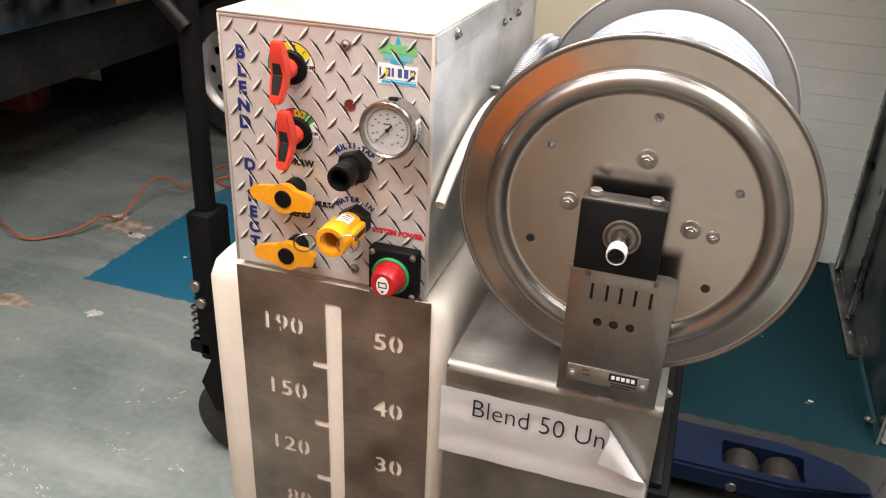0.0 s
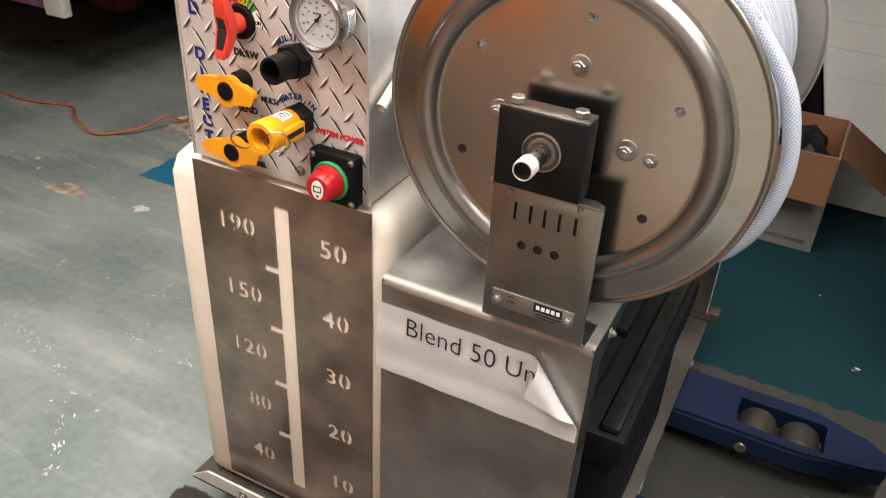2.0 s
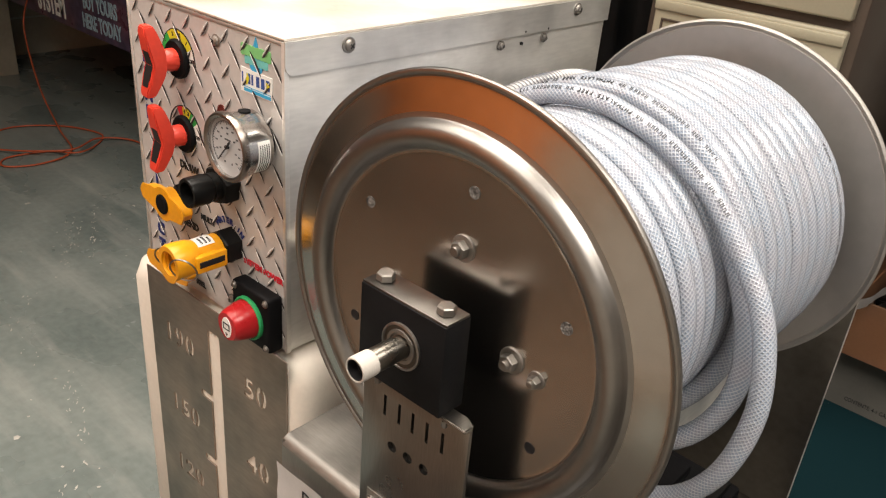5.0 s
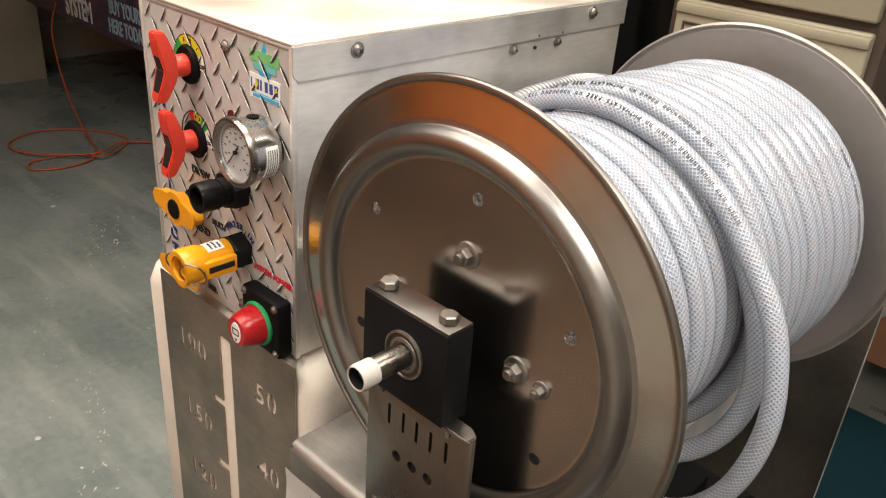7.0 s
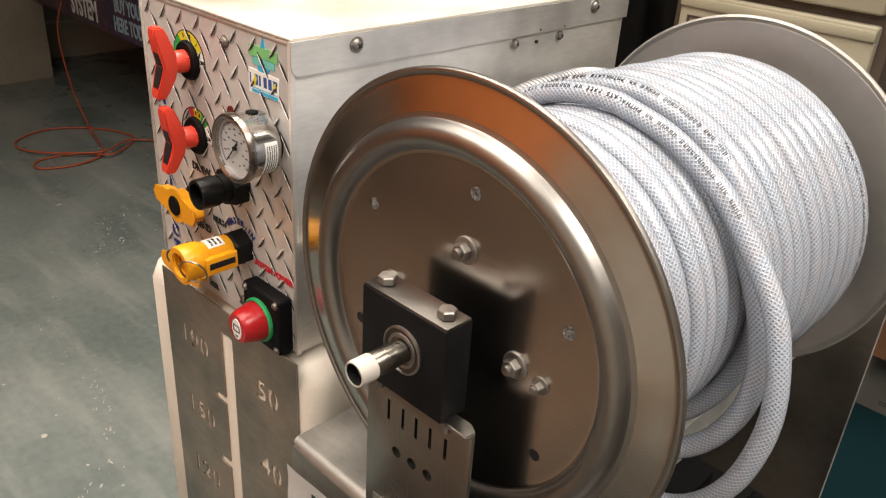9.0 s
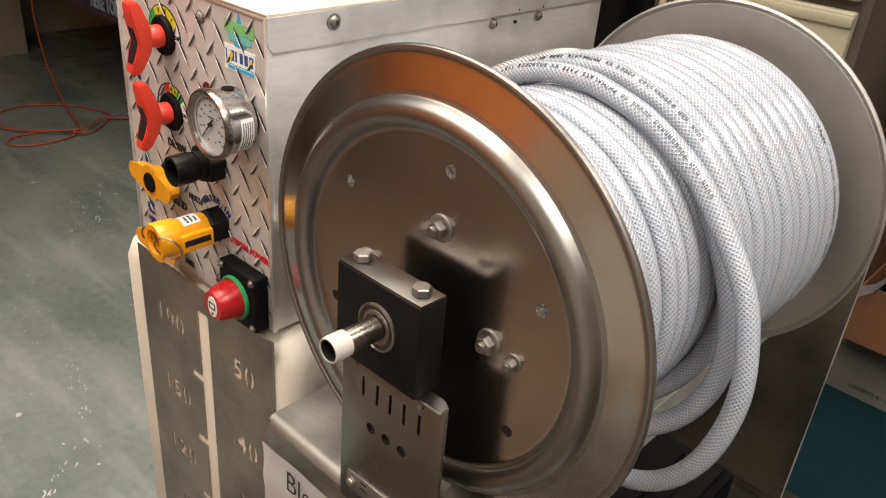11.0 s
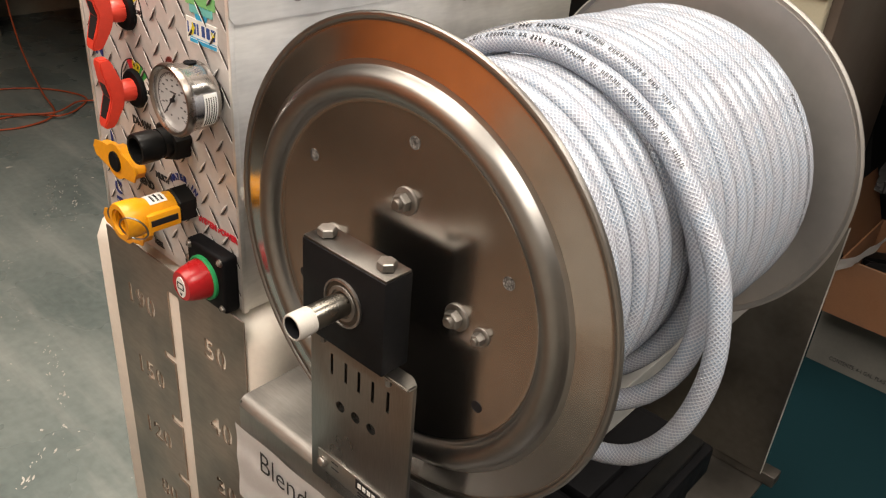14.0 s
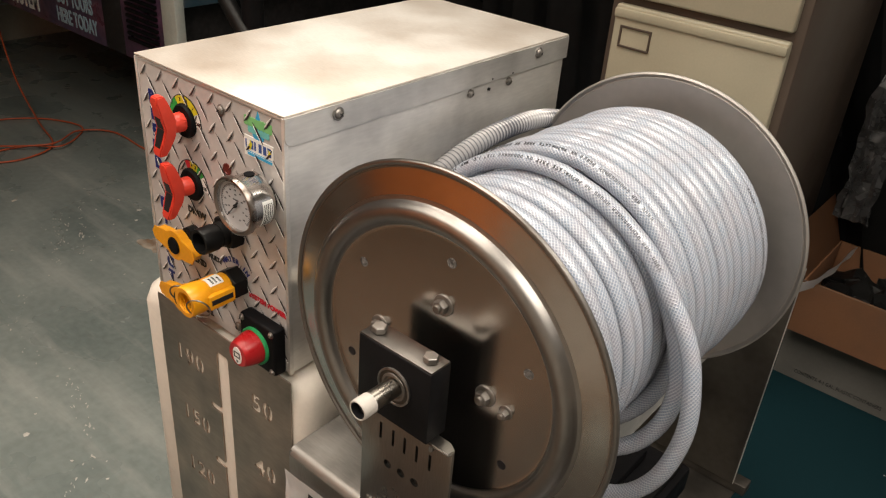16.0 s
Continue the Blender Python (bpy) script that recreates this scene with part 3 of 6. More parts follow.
solo("wall_skirting", bm, FRAME_PAINT, "plain tan skirting along the south wall", "skirting", kind="structure")
# unseen tan panel, added to tone the same reflections
bm = B()
bx(bm, -0.318, 0.03, -1.553, -1.525, 0.0, 2.05, 0.004)
solo("door_frame", bm, FRAME_PAINT, "unseen tan panel, added to tone the reel's reflection", "door frame", kind="structure")
block_wall("wall_east", 3.2, 3.4, -3.4, 4.0, "plain tan plastered wall", PLASTER)
block_wall("wall_north", -4.3, 3.2, 3.8, 4.0, "plain dark wall behind the stored vehicles", DRAPE)
bm = B()
bx(bm, -4.3, 3.4, -3.4, 4.0, 3.2, 3.35)
solo("ceiling", bm, CEIL, "plain brownish ceiling", "ceiling", kind="structure")

# course joints of the far block wall
for k in range(4):
    b = B()
    bx(b, -4.052, -4.046, -0.4, 3.2, 0.195 + 0.2 * k, 0.205 + 0.2 * k, 0.002)
    part("mortar_joint", b, POST_PAINT, wall_west)

# white ribbed panel wall: each rib strip is a piece of its own
bm = B()
prism(bm, [(0.552, 0.0), (2.9, 0.0), (2.9, 2.6), (-0.2, 2.6)], 1.965, 2.02)
panel_wall = solo("wall_panel", bm, WALL, "white ribbed plastic panel wall with level seams", "wall", kind="structure")
for k in range(26):
    z0 = 0.004 + 0.084 * k
    b = B()
    x0 = 0.560 - 0.297 * z0
    x1 = 0.560 - 0.297 * (z0 + 0.0832)
    prism(b, [(x0, z0), (2.88, z0), (2.88, z0 + 0.0832), (x1, z0 + 0.0832)], 1.955, 1.966)
    bmesh.ops.bevel(b, geom=list(b.edges), offset=0.0007, segments=1, affect="EDGES")
    part("panel_strip", b, WALL, panel_wall)

# black sheeting hung behind the cabinet
bm = B()
cols = 60
front = [[bm.verts.new((-1.2 + 1.75 * i / cols - 0.297 * z * (i / cols) + 0.0, 1.93 + 0.018 * math.sin(i * 0.9) + 0.01 * math.sin(i * 2.3 + z * 3), z)) for i in range(cols + 1)] for z in (0.005, 0.6, 1.2, 1.8, 2.4)]
for p, q in zip(front, front[1:]):
    for i in range(cols):
        bm.faces.new((p[i], p[i + 1], q[i + 1], q[i]))
bmesh.ops.solidify(bm, geom=list(bm.faces), thickness=0.004)
solo("hanging_sheet", bm, DRAPE, "black plastic sheeting hanging in loose folds", "curtain")


# ---- pallet truck under the machine ----
jack = thing("pallet_truck", (0.0, 0.47, 0.0), "blue pallet truck with black tow handle, under the machine", "pallet truck")


def fork(y0, y1):
    b = B()
    top, low = 0.088, 0.035
    prof = [(-0.42, y0), (0.62, y0), (0.74, y0 + 0.03), (0.80, y0 + 0.06), (0.80, y1 - 0.06), (0.74, y1 - 0.03), (0.62, y1), (-0.42, y1)]
    a = [b.verts.new((x, y, top - (0.02 if x > 0.75 else 0))) for x, y in prof]
    c = [b.verts.new((x, y, low)) for x, y in prof]
    b.faces.new(a), b.faces.new(c)
    for i in range(8):
        b.faces.new((a[i], a[(i + 1) % 8], c[(i + 1) % 8], c[i]))
    bmesh.ops.bevel(b, geom=list(b.edges), offset=0.007, segments=2, affect="EDGES")
    me = finish(b, "fork", BLUE_PAINT)
    hole = B()
    bx(hole, 0.485, 0.66, y0 + 0.035, y1 - 0.035, 0.0, 0.2, 0.006)
    f = part("fork", carve(me, [finish(hole, "hole", BLUE_PAINT)]), None, jack)
    for x in (0.53, 0.615):
        r = B()
        cyl(r, (x, y0 + 0.042, 0.041), (x, y1 - 0.042, 0.041), 0.039, None, 28, 0.006)
        part("load_roller", r, ROLLER, f, "worn brown nylon roller")
    r = B()
    cyl(r, (0.51, y0 - 0.004, 0.052), (0.51, y0 + 0.004, 0.052), 0.012, None, 16, 0.002)
    part("pivot_pin", r, CHROME, f)


fork(0.60, 0.755)
fork(0.195, 0.345)
bm = B()
bx(bm, -0.52, -0.42, 0.40, 0.54, 0.10, 0.36, 0.015)
part("pump_housing", bm, BLUE_PAINT, jack)
for y in (0.385, 0.52):
    b = B()
    lathe(b, [(0.02, 0), (0.085, 0.0), (0.098, 0.008), (0.1, 0.016), (0.1, 0.039), (0.098, 0.047), (0.085, 0.055), (0.02, 0.055)], (-0.565, y - 0.027, 0.1), (0, 1, 0), 40)
    w = part("steer_wheel", b, RUBBER, jack, "black rubber steering wheel")
    b = B()
    cyl(b, (-0.565, y - 0.036, 0.1), (-0.565, y + 0.036, 0.1), 0.02, None, 20, 0.003)
    part("hub", b, CHROME, w)
bm = B()
prism(bm, [(-0.60, 0.13), (-0.54, 0.13), (-0.52, 0.30), (-0.57, 0.33), (-0.63, 0.2)], 0.345, 0.357)
part("wheel_fork", bm, BLACK, jack)
bm = B()
bx(bm, -0.690, -0.632, 0.43, 0.51, 0.19, 0.56, 0.008)
handle = part("handle_socket", bm, BLACK, jack, "black steel handle socket")
bm = B()
sweep(bm, smooth_path([(-0.664, 0.47, 0.54), (-0.661, 0.47, 0.85), (-0.655, 0.47, 1.3)], 0.1), 0.022, 20)
part("handle_tube", bm, BLACK, jack)
bm = B()
sweep(bm, smooth_path([(-0.65, 0.45, 0.945), (-0.70, 0.45, 0.995), (-0.80, 0.45, 1.10)], 0.05), 0.016, 12)
part("release_rod", bm, BLACK_GLOSS, handle)
bm = B()
coil = [Vector((-0.695 + 0.016 * math.cos(a), 0.452 + 0.016 * math.sin(a), 0.235 + 0.10 * a / (2 * math.pi * 5.5))) for a in np.arange(0, 2 * math.pi * 5.5, 0.35)]
sweep(bm, coil, 0.0032, 8)
part("return_spring", bm, CHROME, handle, "bright coil spring")
bm = B()
bx(bm, -0.715, -0.66, 0.43, 0.48, 0.205, 0.236, 0.004)
part("spring_seat", bm, BLACK, handle)
for z in (0.345, 0.385):
    b = B()
    cyl(b, (-0.68 + 0.25 * (0.385 - z), 0.422, z), (-0.68 + 0.25 * (0.385 - z), 0.436, z), 0.013, None, 20, 0.002)
    part("pivot_cap", b, CHROME, handle)

# ---- machine: skid, tank, gauge plate, control box, reel stand ----
unit = thing("blend_machine", (0.0, 0.45, 0.09), "bare aluminium mixing unit with a white tank on a skid", "machine")
bm = B()
bx(bm, -0.355, 0.365, -0.035, 0.955, 0.091, 0.099, 0.001)
skid = part("skid_plate", bm, SKID, unit, "dull metal skid plate")
bm = B()
prism(bm, [(-0.355, 0.099), (0.04, 0.099), (0.04, 0.128), (-0.315, 0.128)], -0.037, -0.033)
part("skid_lip", bm, ALU, skid)
bm = B()
bx(bm, 0.20, 0.385, 0.93, 0.965, 0.099, 0.125, 0.003)
part("rear_foot", bm, SKID, skid)
for x, y in ((-0.235, -0.038), (0.30, 0.945)):
    b = B()
    bolt_head(b, x, y, 0.114 if y < 0 else 0.125, 0.006, (0, -1, 0) if y < 0 else (0, 0, 1))
    part("skid_bolt", b, CHROME, skid)


def rounded(x0, x1, y0, y1, r, n=6):
    out = []
    for cx, cy, a in ((x1 - r, y1 - r, 0), (x0 + r, y1 - r, 90), (x0 + r, y0 + r, 180), (x1 - r, y0 + r, 270)):
        out += [(cx + r * math.cos(radians(a + 90 * i / n)), cy + r * math.sin(radians(a + 90 * i / n))) for i in range(n + 1)]
    return out


bm = B()
rings = []
for z, inset in ((0.100, 0.02), (0.106, 0.008), (0.12, 0.0), (0.70, 0.0), (0.722, 0.006), (0.734, 0.017), (0.739, 0.035)):
    rings.append([bm.verts.new((x, y, z)) for x, y in rounded(-0.342 + inset, 0.034 - inset, -0.0082 + inset, 0.925 - inset, 0.030)])
for p, q in zip(rings, rings[1:]):
    for i in range(len(p)):
        bm.faces.new((p[i], p[(i + 1) % len(p)], q[(i + 1) % len(p)], q[i]))
bm.faces.new(rings[0]), bm.faces.new(rings[-1])
part("tank", bm, WHITE_TANK, unit, "white moulded plastic tank", 50)

# front gauge plate with cut sight slot, ticks and numbers
bm = B()
bx(bm, -0.282, 0.010, -0.0107, -0.0085, 0.128, 0.7385, 0.0006, 1)
plate_me = finish(bm, "gauge_plate", GAUGE_STEEL)
cuts = []
bm = B()
bx(bm, -0.146, -0.1205, -0.03, 0.01, 0.166, 0.705, 0.004, 2)
cuts.append(finish(bm, "slot", GAUGE_STEEL))
for z in (0.598, 0.491, 0.384, 0.275):
    bm = B()
    bx(bm, -0.169, -0.14, -0.03, 0.01, z - 0.0055, z + 0.0055, 0.004, 2)
    cuts.append(finish(bm, "tick", GAUGE_STEEL))
NUMBERS = [("190", -0.215, 0.655), ("150", -0.213, 0.541), ("120", -0.213, 0.434), ("80", -0.201, 0.327), ("40", -0.203, 0.213),
           ("50", -0.051, 0.660), ("40", -0.050, 0.545), ("30", -0.049, 0.440), ("20", -0.048, 0.329), ("10", -0.047, 0.219)]
digit_at = [(ch, x + (k - (len(body) - 1) / 2) * 0.0235, z) for body, x, z in NUMBERS for k, ch in enumerate(body)]
for ch, x, z in digit_at:
    b = B()
    me = writing(ch, 0.0385, 0.006, facing(x, -0.0105, z), 0.0013, 1.08)
    b.from_mesh(me)
    bpy.data.meshes.remove(me)
    bmesh.ops.remove_doubles(b, verts=b.verts, dist=1e-5)
    cuts.append(finish(b, "digit", GAUGE_STEEL))
plate = part("gauge_plate", carve(plate_me, cuts), None, unit, "stained stainless gauge plate with stencil-cut numbers")
for ch, x, z in digit_at:
    if ch in "0689":
        b = B()
        bx(b, x - 0.0013, x + 0.0013, -0.0106, -0.0087, z - 0.0155, z + 0.0155)
        part("stencil_bridge", b, GAUGE_STEEL, plate)

# control box
bm = B()
bx(bm, -0.283, -0.002, 0.004, 0.553, 0.741, 1.083, 0.0015)
cbox = part("control_box", bm, ALU, unit, "brushed aluminium control box")
bm = B()
bx(bm, -0.2855, 0.0005, -0.0015, 0.556, 1.0845, 1.0875, 0.0012)
lid = part("lid", bm, ALU_TOP, unit, "pale sanded aluminium lid")
bm = B()
prism(bm, [(-0.0018, 1.0845), (0.555, 1.0845), (0.555, 1.052), (0.008, 1.052), (0.003, 1.0535), (-0.0005, 1.057), (-0.0018, 1.061)], 0.0, 0.002)
for v in bm.verts:
    v.co = Vector((0.0002 + v.co.y, v.co.x, v.co.z))
part("lid_flange", bm, ALU, lid)
bm = B()
bx(bm, -0.287, -0.284, 0.006, 0.549, 1.052, 1.0845)
part("lid_flange", bm, ALU, lid)
for y, z, r in ((0.075, 1.0735, 0.0062), (0.474, 1.0735, 0.0062), (0.322, 1.043, 0.0045), (0.409, 1.043, 0.0045)):
    cross_screw("side_screw", 0.0022 if z > 1.06 else 0.0, y, z, r, (1, 0, 0), cbox, 0.3 + 7 * y)
for y, z, r in ((0.364, 1.0405, 0.0022), (0.366, 1.0555, 0.0014), (0.414, 1.0545, 0.0014)):
    b = B()
    cyl(b, (-0.003, y, z), (0.0025 if z > 1.05 else 0.0004, y, z), r, None, 12)
    part("drill_hole", b, INK, cbox)
# edge channels round the face
for x0, x1 in ((-0.2855, -0.2825), (-0.0040, 0.0005)):
    b = B()
    bx(b, x0, x1, -0.002, 0.004, 0.741, 1.084, 0.0007)
    part("edge_channel", b, ALU, cbox)
bm = B()
bx(bm, -0.2825, -0.0040, -0.001, 0.004, 1.0805, 1.084, 0.0007)
part("edge_channel", bm, ALU, cbox)

# tread plate face with raised lugs
bm = B()
bx(bm, -0.2822, -0.0042, 0.0005, 0.004, 0.741, 1.0803)
face = part("tread_plate", bm, TREAD, unit, "silver diamond tread plate face")


def lug_mesh(ang, s, L, wd, gw):
    """One raised bar of the tread pattern with its shadow edge as a dark sliver, drawn round the origin."""
    b = B()
    m = pose(0, 0, 0, 0, -ang, 0)
    pts = [(-L, 0), (-L * 0.5, wd * 0.8), (0, wd), (L * 0.5, wd * 0.8), (L, 0), (L * 0.5, -wd * 0.8), (0, -wd), (-L * 0.5, -wd * 0.8)]
    low = [b.verts.new(m @ Vector((a, 0.0004, c))) for a, c in pts]
    crest = [b.verts.new(m @ Vector((a, -0.0011, 0))) for a in (-L * 0.55, 0, L * 0.55)]
    for quad in ((0, 1, "c0"), (1, 2, "c1", "c0"), (2, 3, "c2", "c1"), (3, 4, "c2"), (4, 5, "c2"), (5, 6, "c1", "c2"), (6, 7, "c0", "c1"), (7, 0, "c0")):
        b.faces.new([low[q] if isinstance(q, int) else crest[int(q[1])] for q in quad])
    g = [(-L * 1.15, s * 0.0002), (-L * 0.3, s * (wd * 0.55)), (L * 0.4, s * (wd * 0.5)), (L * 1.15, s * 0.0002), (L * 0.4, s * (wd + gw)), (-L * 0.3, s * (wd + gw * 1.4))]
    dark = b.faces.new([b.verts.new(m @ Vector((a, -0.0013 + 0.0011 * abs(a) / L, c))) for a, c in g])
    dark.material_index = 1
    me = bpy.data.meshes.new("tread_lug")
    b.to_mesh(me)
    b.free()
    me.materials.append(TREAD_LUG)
    me.materials.append(TREAD_SHADE)
    return me


PX, PZ = 0.0345, 0.0358
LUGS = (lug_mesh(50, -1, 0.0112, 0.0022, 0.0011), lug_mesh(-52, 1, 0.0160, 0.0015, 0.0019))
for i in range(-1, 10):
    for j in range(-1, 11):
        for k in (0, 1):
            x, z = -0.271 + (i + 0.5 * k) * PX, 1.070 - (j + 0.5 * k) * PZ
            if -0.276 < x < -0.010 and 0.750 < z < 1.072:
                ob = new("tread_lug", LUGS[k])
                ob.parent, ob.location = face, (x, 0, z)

# panel screws and the small red plug
for x, z in ((-0.112, 1.062), (-0.104, 0.763)):
    cross_screw("panel_screw", x, 0.0005, z, 0.0052, (0, -1, 0), face, 0.5 + 3 * z)
bm = B()
lathe(bm, [(0.0075, 0), (0.0075, 0.0012), (0.006, 0.0012), (0.0055, 0.0006), (0, 0.0006)], (-0.108, 0.0005, 0.989), (0, -1, 0), 24, False)
part("red_plug", bm, PLUG, face)

# printed words on the face
for i, ch in enumerate("BLEND"):
    letters("printed_word", ch, 0.0225, (-0.257, -0.0003, 1.0375 - 0.0228 * i), NAVY, face, bold=0.0011)
for i, ch in enumerate("DIRECT"):
    letters("printed_word", ch, 0.0225, (-0.2545, -0.0003, 0.888 - 0.0228 * i), NAVY, face, bold=0.0011)
letters("printed_word", "DRAW", 0.0125, (-0.179, -0.0003, 0.903), INK, face)
letters("printed_word", "SEND", 0.0125, (-0.183, -0.0003, 0.829), INK, face)
letters("printed_word", "MULTI", 0.0095, (-0.147, -0.0003, 0.849), INK, face)
letters("printed_word", "REEL", 0.0095, (-0.170, -0.0003, 0.7545), INK, face)
letters("printed_word", "SYSTEM POWER", 0.0098, (-0.043, -0.0003, 0.8265), RED_INK, face, bold=0.0005)


def curved_words(body, cx, cz, r, a0, a1, size, material):
    for i, ch in enumerate(body):
        a = a0 + (a1 - a0) * i / (len(body) - 1)
        if ch != " ":
            letters("printed_word", ch, size, (cx + r * math.cos(radians(a)), -0.0003, cz + r * math.sin(radians(a))), material, face, a - 90, 0.0005)


curved_words("MULTI-TAP", -0.103, 0.903, 0.034, 135, 45, 0.0095, NAVY)
curved_words("WATER IN", -0.103, 0.830, 0.034, 132, 48, 0.0095, NAVY)

# logo sticker drawn as plain shapes: a drop behind a jagged green band, above a white label
sticker = B()
prism(sticker, [(-0.0715, 1.0215), (-0.0215, 1.0225), (-0.0205, 1.0450), (-0.0710, 1.0460)], -0.0004, 0.0005)
sticker = part("logo_sticker", sticker, WHITE_INK, face, "small white, green and blue logo sticker")
bm = B()
prism(bm, arc(-0.046, 1.0530, 0.0105, -180, 0, 14) + [(-0.0400, 1.0640), (-0.0455, 1.0795), (-0.0520, 1.0640)], -0.0002, 0.0005)
part("logo_shape", bm, BLUE_INK, sticker)
for x0, x1, z0, z1, ink in ((-0.0700, -0.0220, 1.0590, 1.0690, LIME_INK), (-0.0640, -0.0270, 1.0515, 1.0580, TEAL_INK)):
    bm = B()
    n_ = int((x1 - x0) / 0.0030)
    top = [(x0 + (x1 - x0) * k / n_, z1 + 0.0011 * (k % 2)) for k in range(n_ + 1)]
    low = [(x0 + (x1 - x0) * k / n_, z0 - 0.0011 * (k % 2)) for k in range(n_, -1, -1)]
    prism(bm, top + low, -0.0003, 0.0005)
    part("logo_shape", bm, ink, sticker)
for z0, z1 in ((1.0228, 1.0262), (1.0272, 1.0280)):
    bm = B()
    bx(bm, -0.0660, -0.0225, -0.0006, 0.0005, z0, z1)
    part("logo_shape", bm, BLUE_INK, sticker)
for k, w in enumerate((0.0022, 0.0062, 0.0030, 0.0052, 0.0056, 0.0060)):
    bm = B()
    bx(bm, -0.0690 + 0.0078 * k, -0.0690 + 0.0078 * k + w, -0.0006, 0.0005, 1.0310, 1.0415)
    part("logo_shape", bm, STICKER_BLUE, sticker)
bm = B()
prism(bm, [(-0.0640, 1.0300), (-0.0600, 1.0300), (-0.0565, 1.0370), (-0.0600, 1.0420)], -0.0009, 0.0005)
part("logo_shape", bm, YELLOW_INK, sticker)
bm = B()
prism(bm, [(-0.0290, 1.0330), (-0.0235, 1.0362), (-0.0290, 1.0395)], -0.0009, 0.0005)
part("logo_shape", bm, YELLOW_INK, sticker)


# valve levers
def lever(cx, cz, arcs, marks):
    b = B()
    lathe(b, [(0.0215, 0.0), (0.0215, 0.0035), (0.0195, 0.006), (0, 0.006)], (cx, 0.0005, cz), (0, -1, 0), 36, False)
    base = part("valve_lever", b, BLACK, unit, "red lever valve on a black base with a printed scale")
    for a0, a1, material in arcs:
        s = B()
        sector(s, cx, cz, 0.020, 0.0315, a0, a1, -0.0003, 0.0005)
        part("scale_band", s, material, base)
    s = B()
    sector(s, cx, cz, 0.0312, 0.0322, -8, 190, -0.0004, 0.0005, 24)
    part("scale_line", s, INK, base)
    for ch, a in marks:
        letters("scale_mark", ch, 0.0060, (cx + 0.0262 * math.cos(radians(a)), -0.0005, cz + 0.0262 * math.sin(radians(a))), INK, base, a - 90, 0.0002)
    letters("scale_mark", "OFF", 0.0058, (cx + 0.0262, -0.0005, cz + 0.002), INK, base, bold=0.0002)
    b = B()
    # stem that flares towards the grip
    lathe(b, [(0.0125, 0.005), (0.0125, 0.014), (0.0110, 0.018), (0.0095, 0.024), (0, 0.024)], (cx, 0.0, cz), (0, -1, 0), 8, False, 0.39)
    # grip: its ends lean out from the hub, so that the front is a shallow V
    m = pose(cx, 0, cz, 0, 4, 0)

    def loft(b, rows3):
        rings = [[b.verts.new(m @ Vector(p)) for p in ((-w, y0, z), (w, y0, z), (w, y1, z), (-w, y1, z))] for z, w, y0, y1 in rows3]
        b.faces.new(rings[0]), b.faces.new(rings[-1])
        for p, q in zip(rings, rings[1:]):
            for i in range(4):
                b.faces.new((p[i], p[(i + 1) % 4], q[(i + 1) % 4], q[i]))

    loft(b, [(0.0400, 0.0058, -0.0415, -0.0320), (0.0350, 0.0070, -0.0425, -0.0285), (0.0130, 0.0098, -0.0380, -0.0200),
             (-0.0020, 0.0100, -0.0340, -0.0180), (-0.0150, 0.0098, -0.0375, -0.0210), (-0.0320, 0.0074, -0.0425, -0.0290), (-0.0370, 0.0060, -0.0415, -0.0320)])
    bmesh.ops.bevel(b, geom=[e for e in b.edges if e.calc_length() > 0.004], offset=0.0013, segments=2, affect="EDGES")
    grip = part("grip", b, RED, base, "bright red grip", 40)
    b = B()
    loft(b, [(0.0130, 0.0050, -0.0386, -0.0360), (-0.0020, 0.0066, -0.0346, -0.0320), (-0.0150, 0.0062, -0.0381, -0.0355), (-0.0250, 0.0048, -0.0409, -0.0380)])
    part("grip_recess", b, INK, grip, "", 20)
    return base


lever(-0.186, 1.027, [(30, 128, YELLOW_INK), (-6, 30, WHITE_INK), (128, 190, GREEN_INK)], (("3", 108), ("2", 78), ("1", 48)))
lever(-0.182, 0.943, [(96, 116, RED_INK), (64, 96, YELLOW_INK), (36, 64, GREEN_INK), (-6, 36, WHITE_INK)], (("4", 88), ("3", 71)))


def wing_valve(cx, cz, tilt):
    b = B()
    lathe(b, [(0.014, 0), (0.014, 0.012), (0.011, 0.014), (0.011, 0.016)], (cx + 0.004, 0.0005, cz + 0.006), (0, -1, 0), 24)
    body = part("wing_valve", b, BLACK_GLOSS, unit, "yellow butterfly valve handle with a black cap")
    b = B()
    m = pose(cx, 0, cz, 0, tilt, 0)
    wing = arc(0, 0, 0.0175, 40, 140, 8) + [(-0.024, 0.0105), (-0.042, 0.0065), (-0.0455, 0.0), (-0.042, -0.0065), (-0.024, -0.0095)] + arc(0, 0, 0.0175, 220, 320, 8) + [(0.024, -0.0095), (0.036, -0.0075), (0.0395, 0.0), (0.036, 0.0065), (0.024, 0.0105)]
    prism(b, wing, -0.031, -0.014, m)
    bmesh.ops.bevel(b, geom=[e for e in b.edges if abs(e.verts[0].co.y - e.verts[1].co.y) < 1e-5], offset=0.003, segments=3, affect="EDGES")
    w = part("wing_handle", b, YELLOW, body, "yellow nylon wing handle", 50)
    b = B()
    lathe(b, [(0.0118, 0.027), (0.0118, 0.0325), (0.0105, 0.0335), (0, 0.0335)], (cx, 0, cz), (0, -1, 0), 28, False)
    part("cap", b, BLACK, w)


wing_valve(-0.190, 0.862, 4)
wing_valve(-0.190, 0.779, -2)

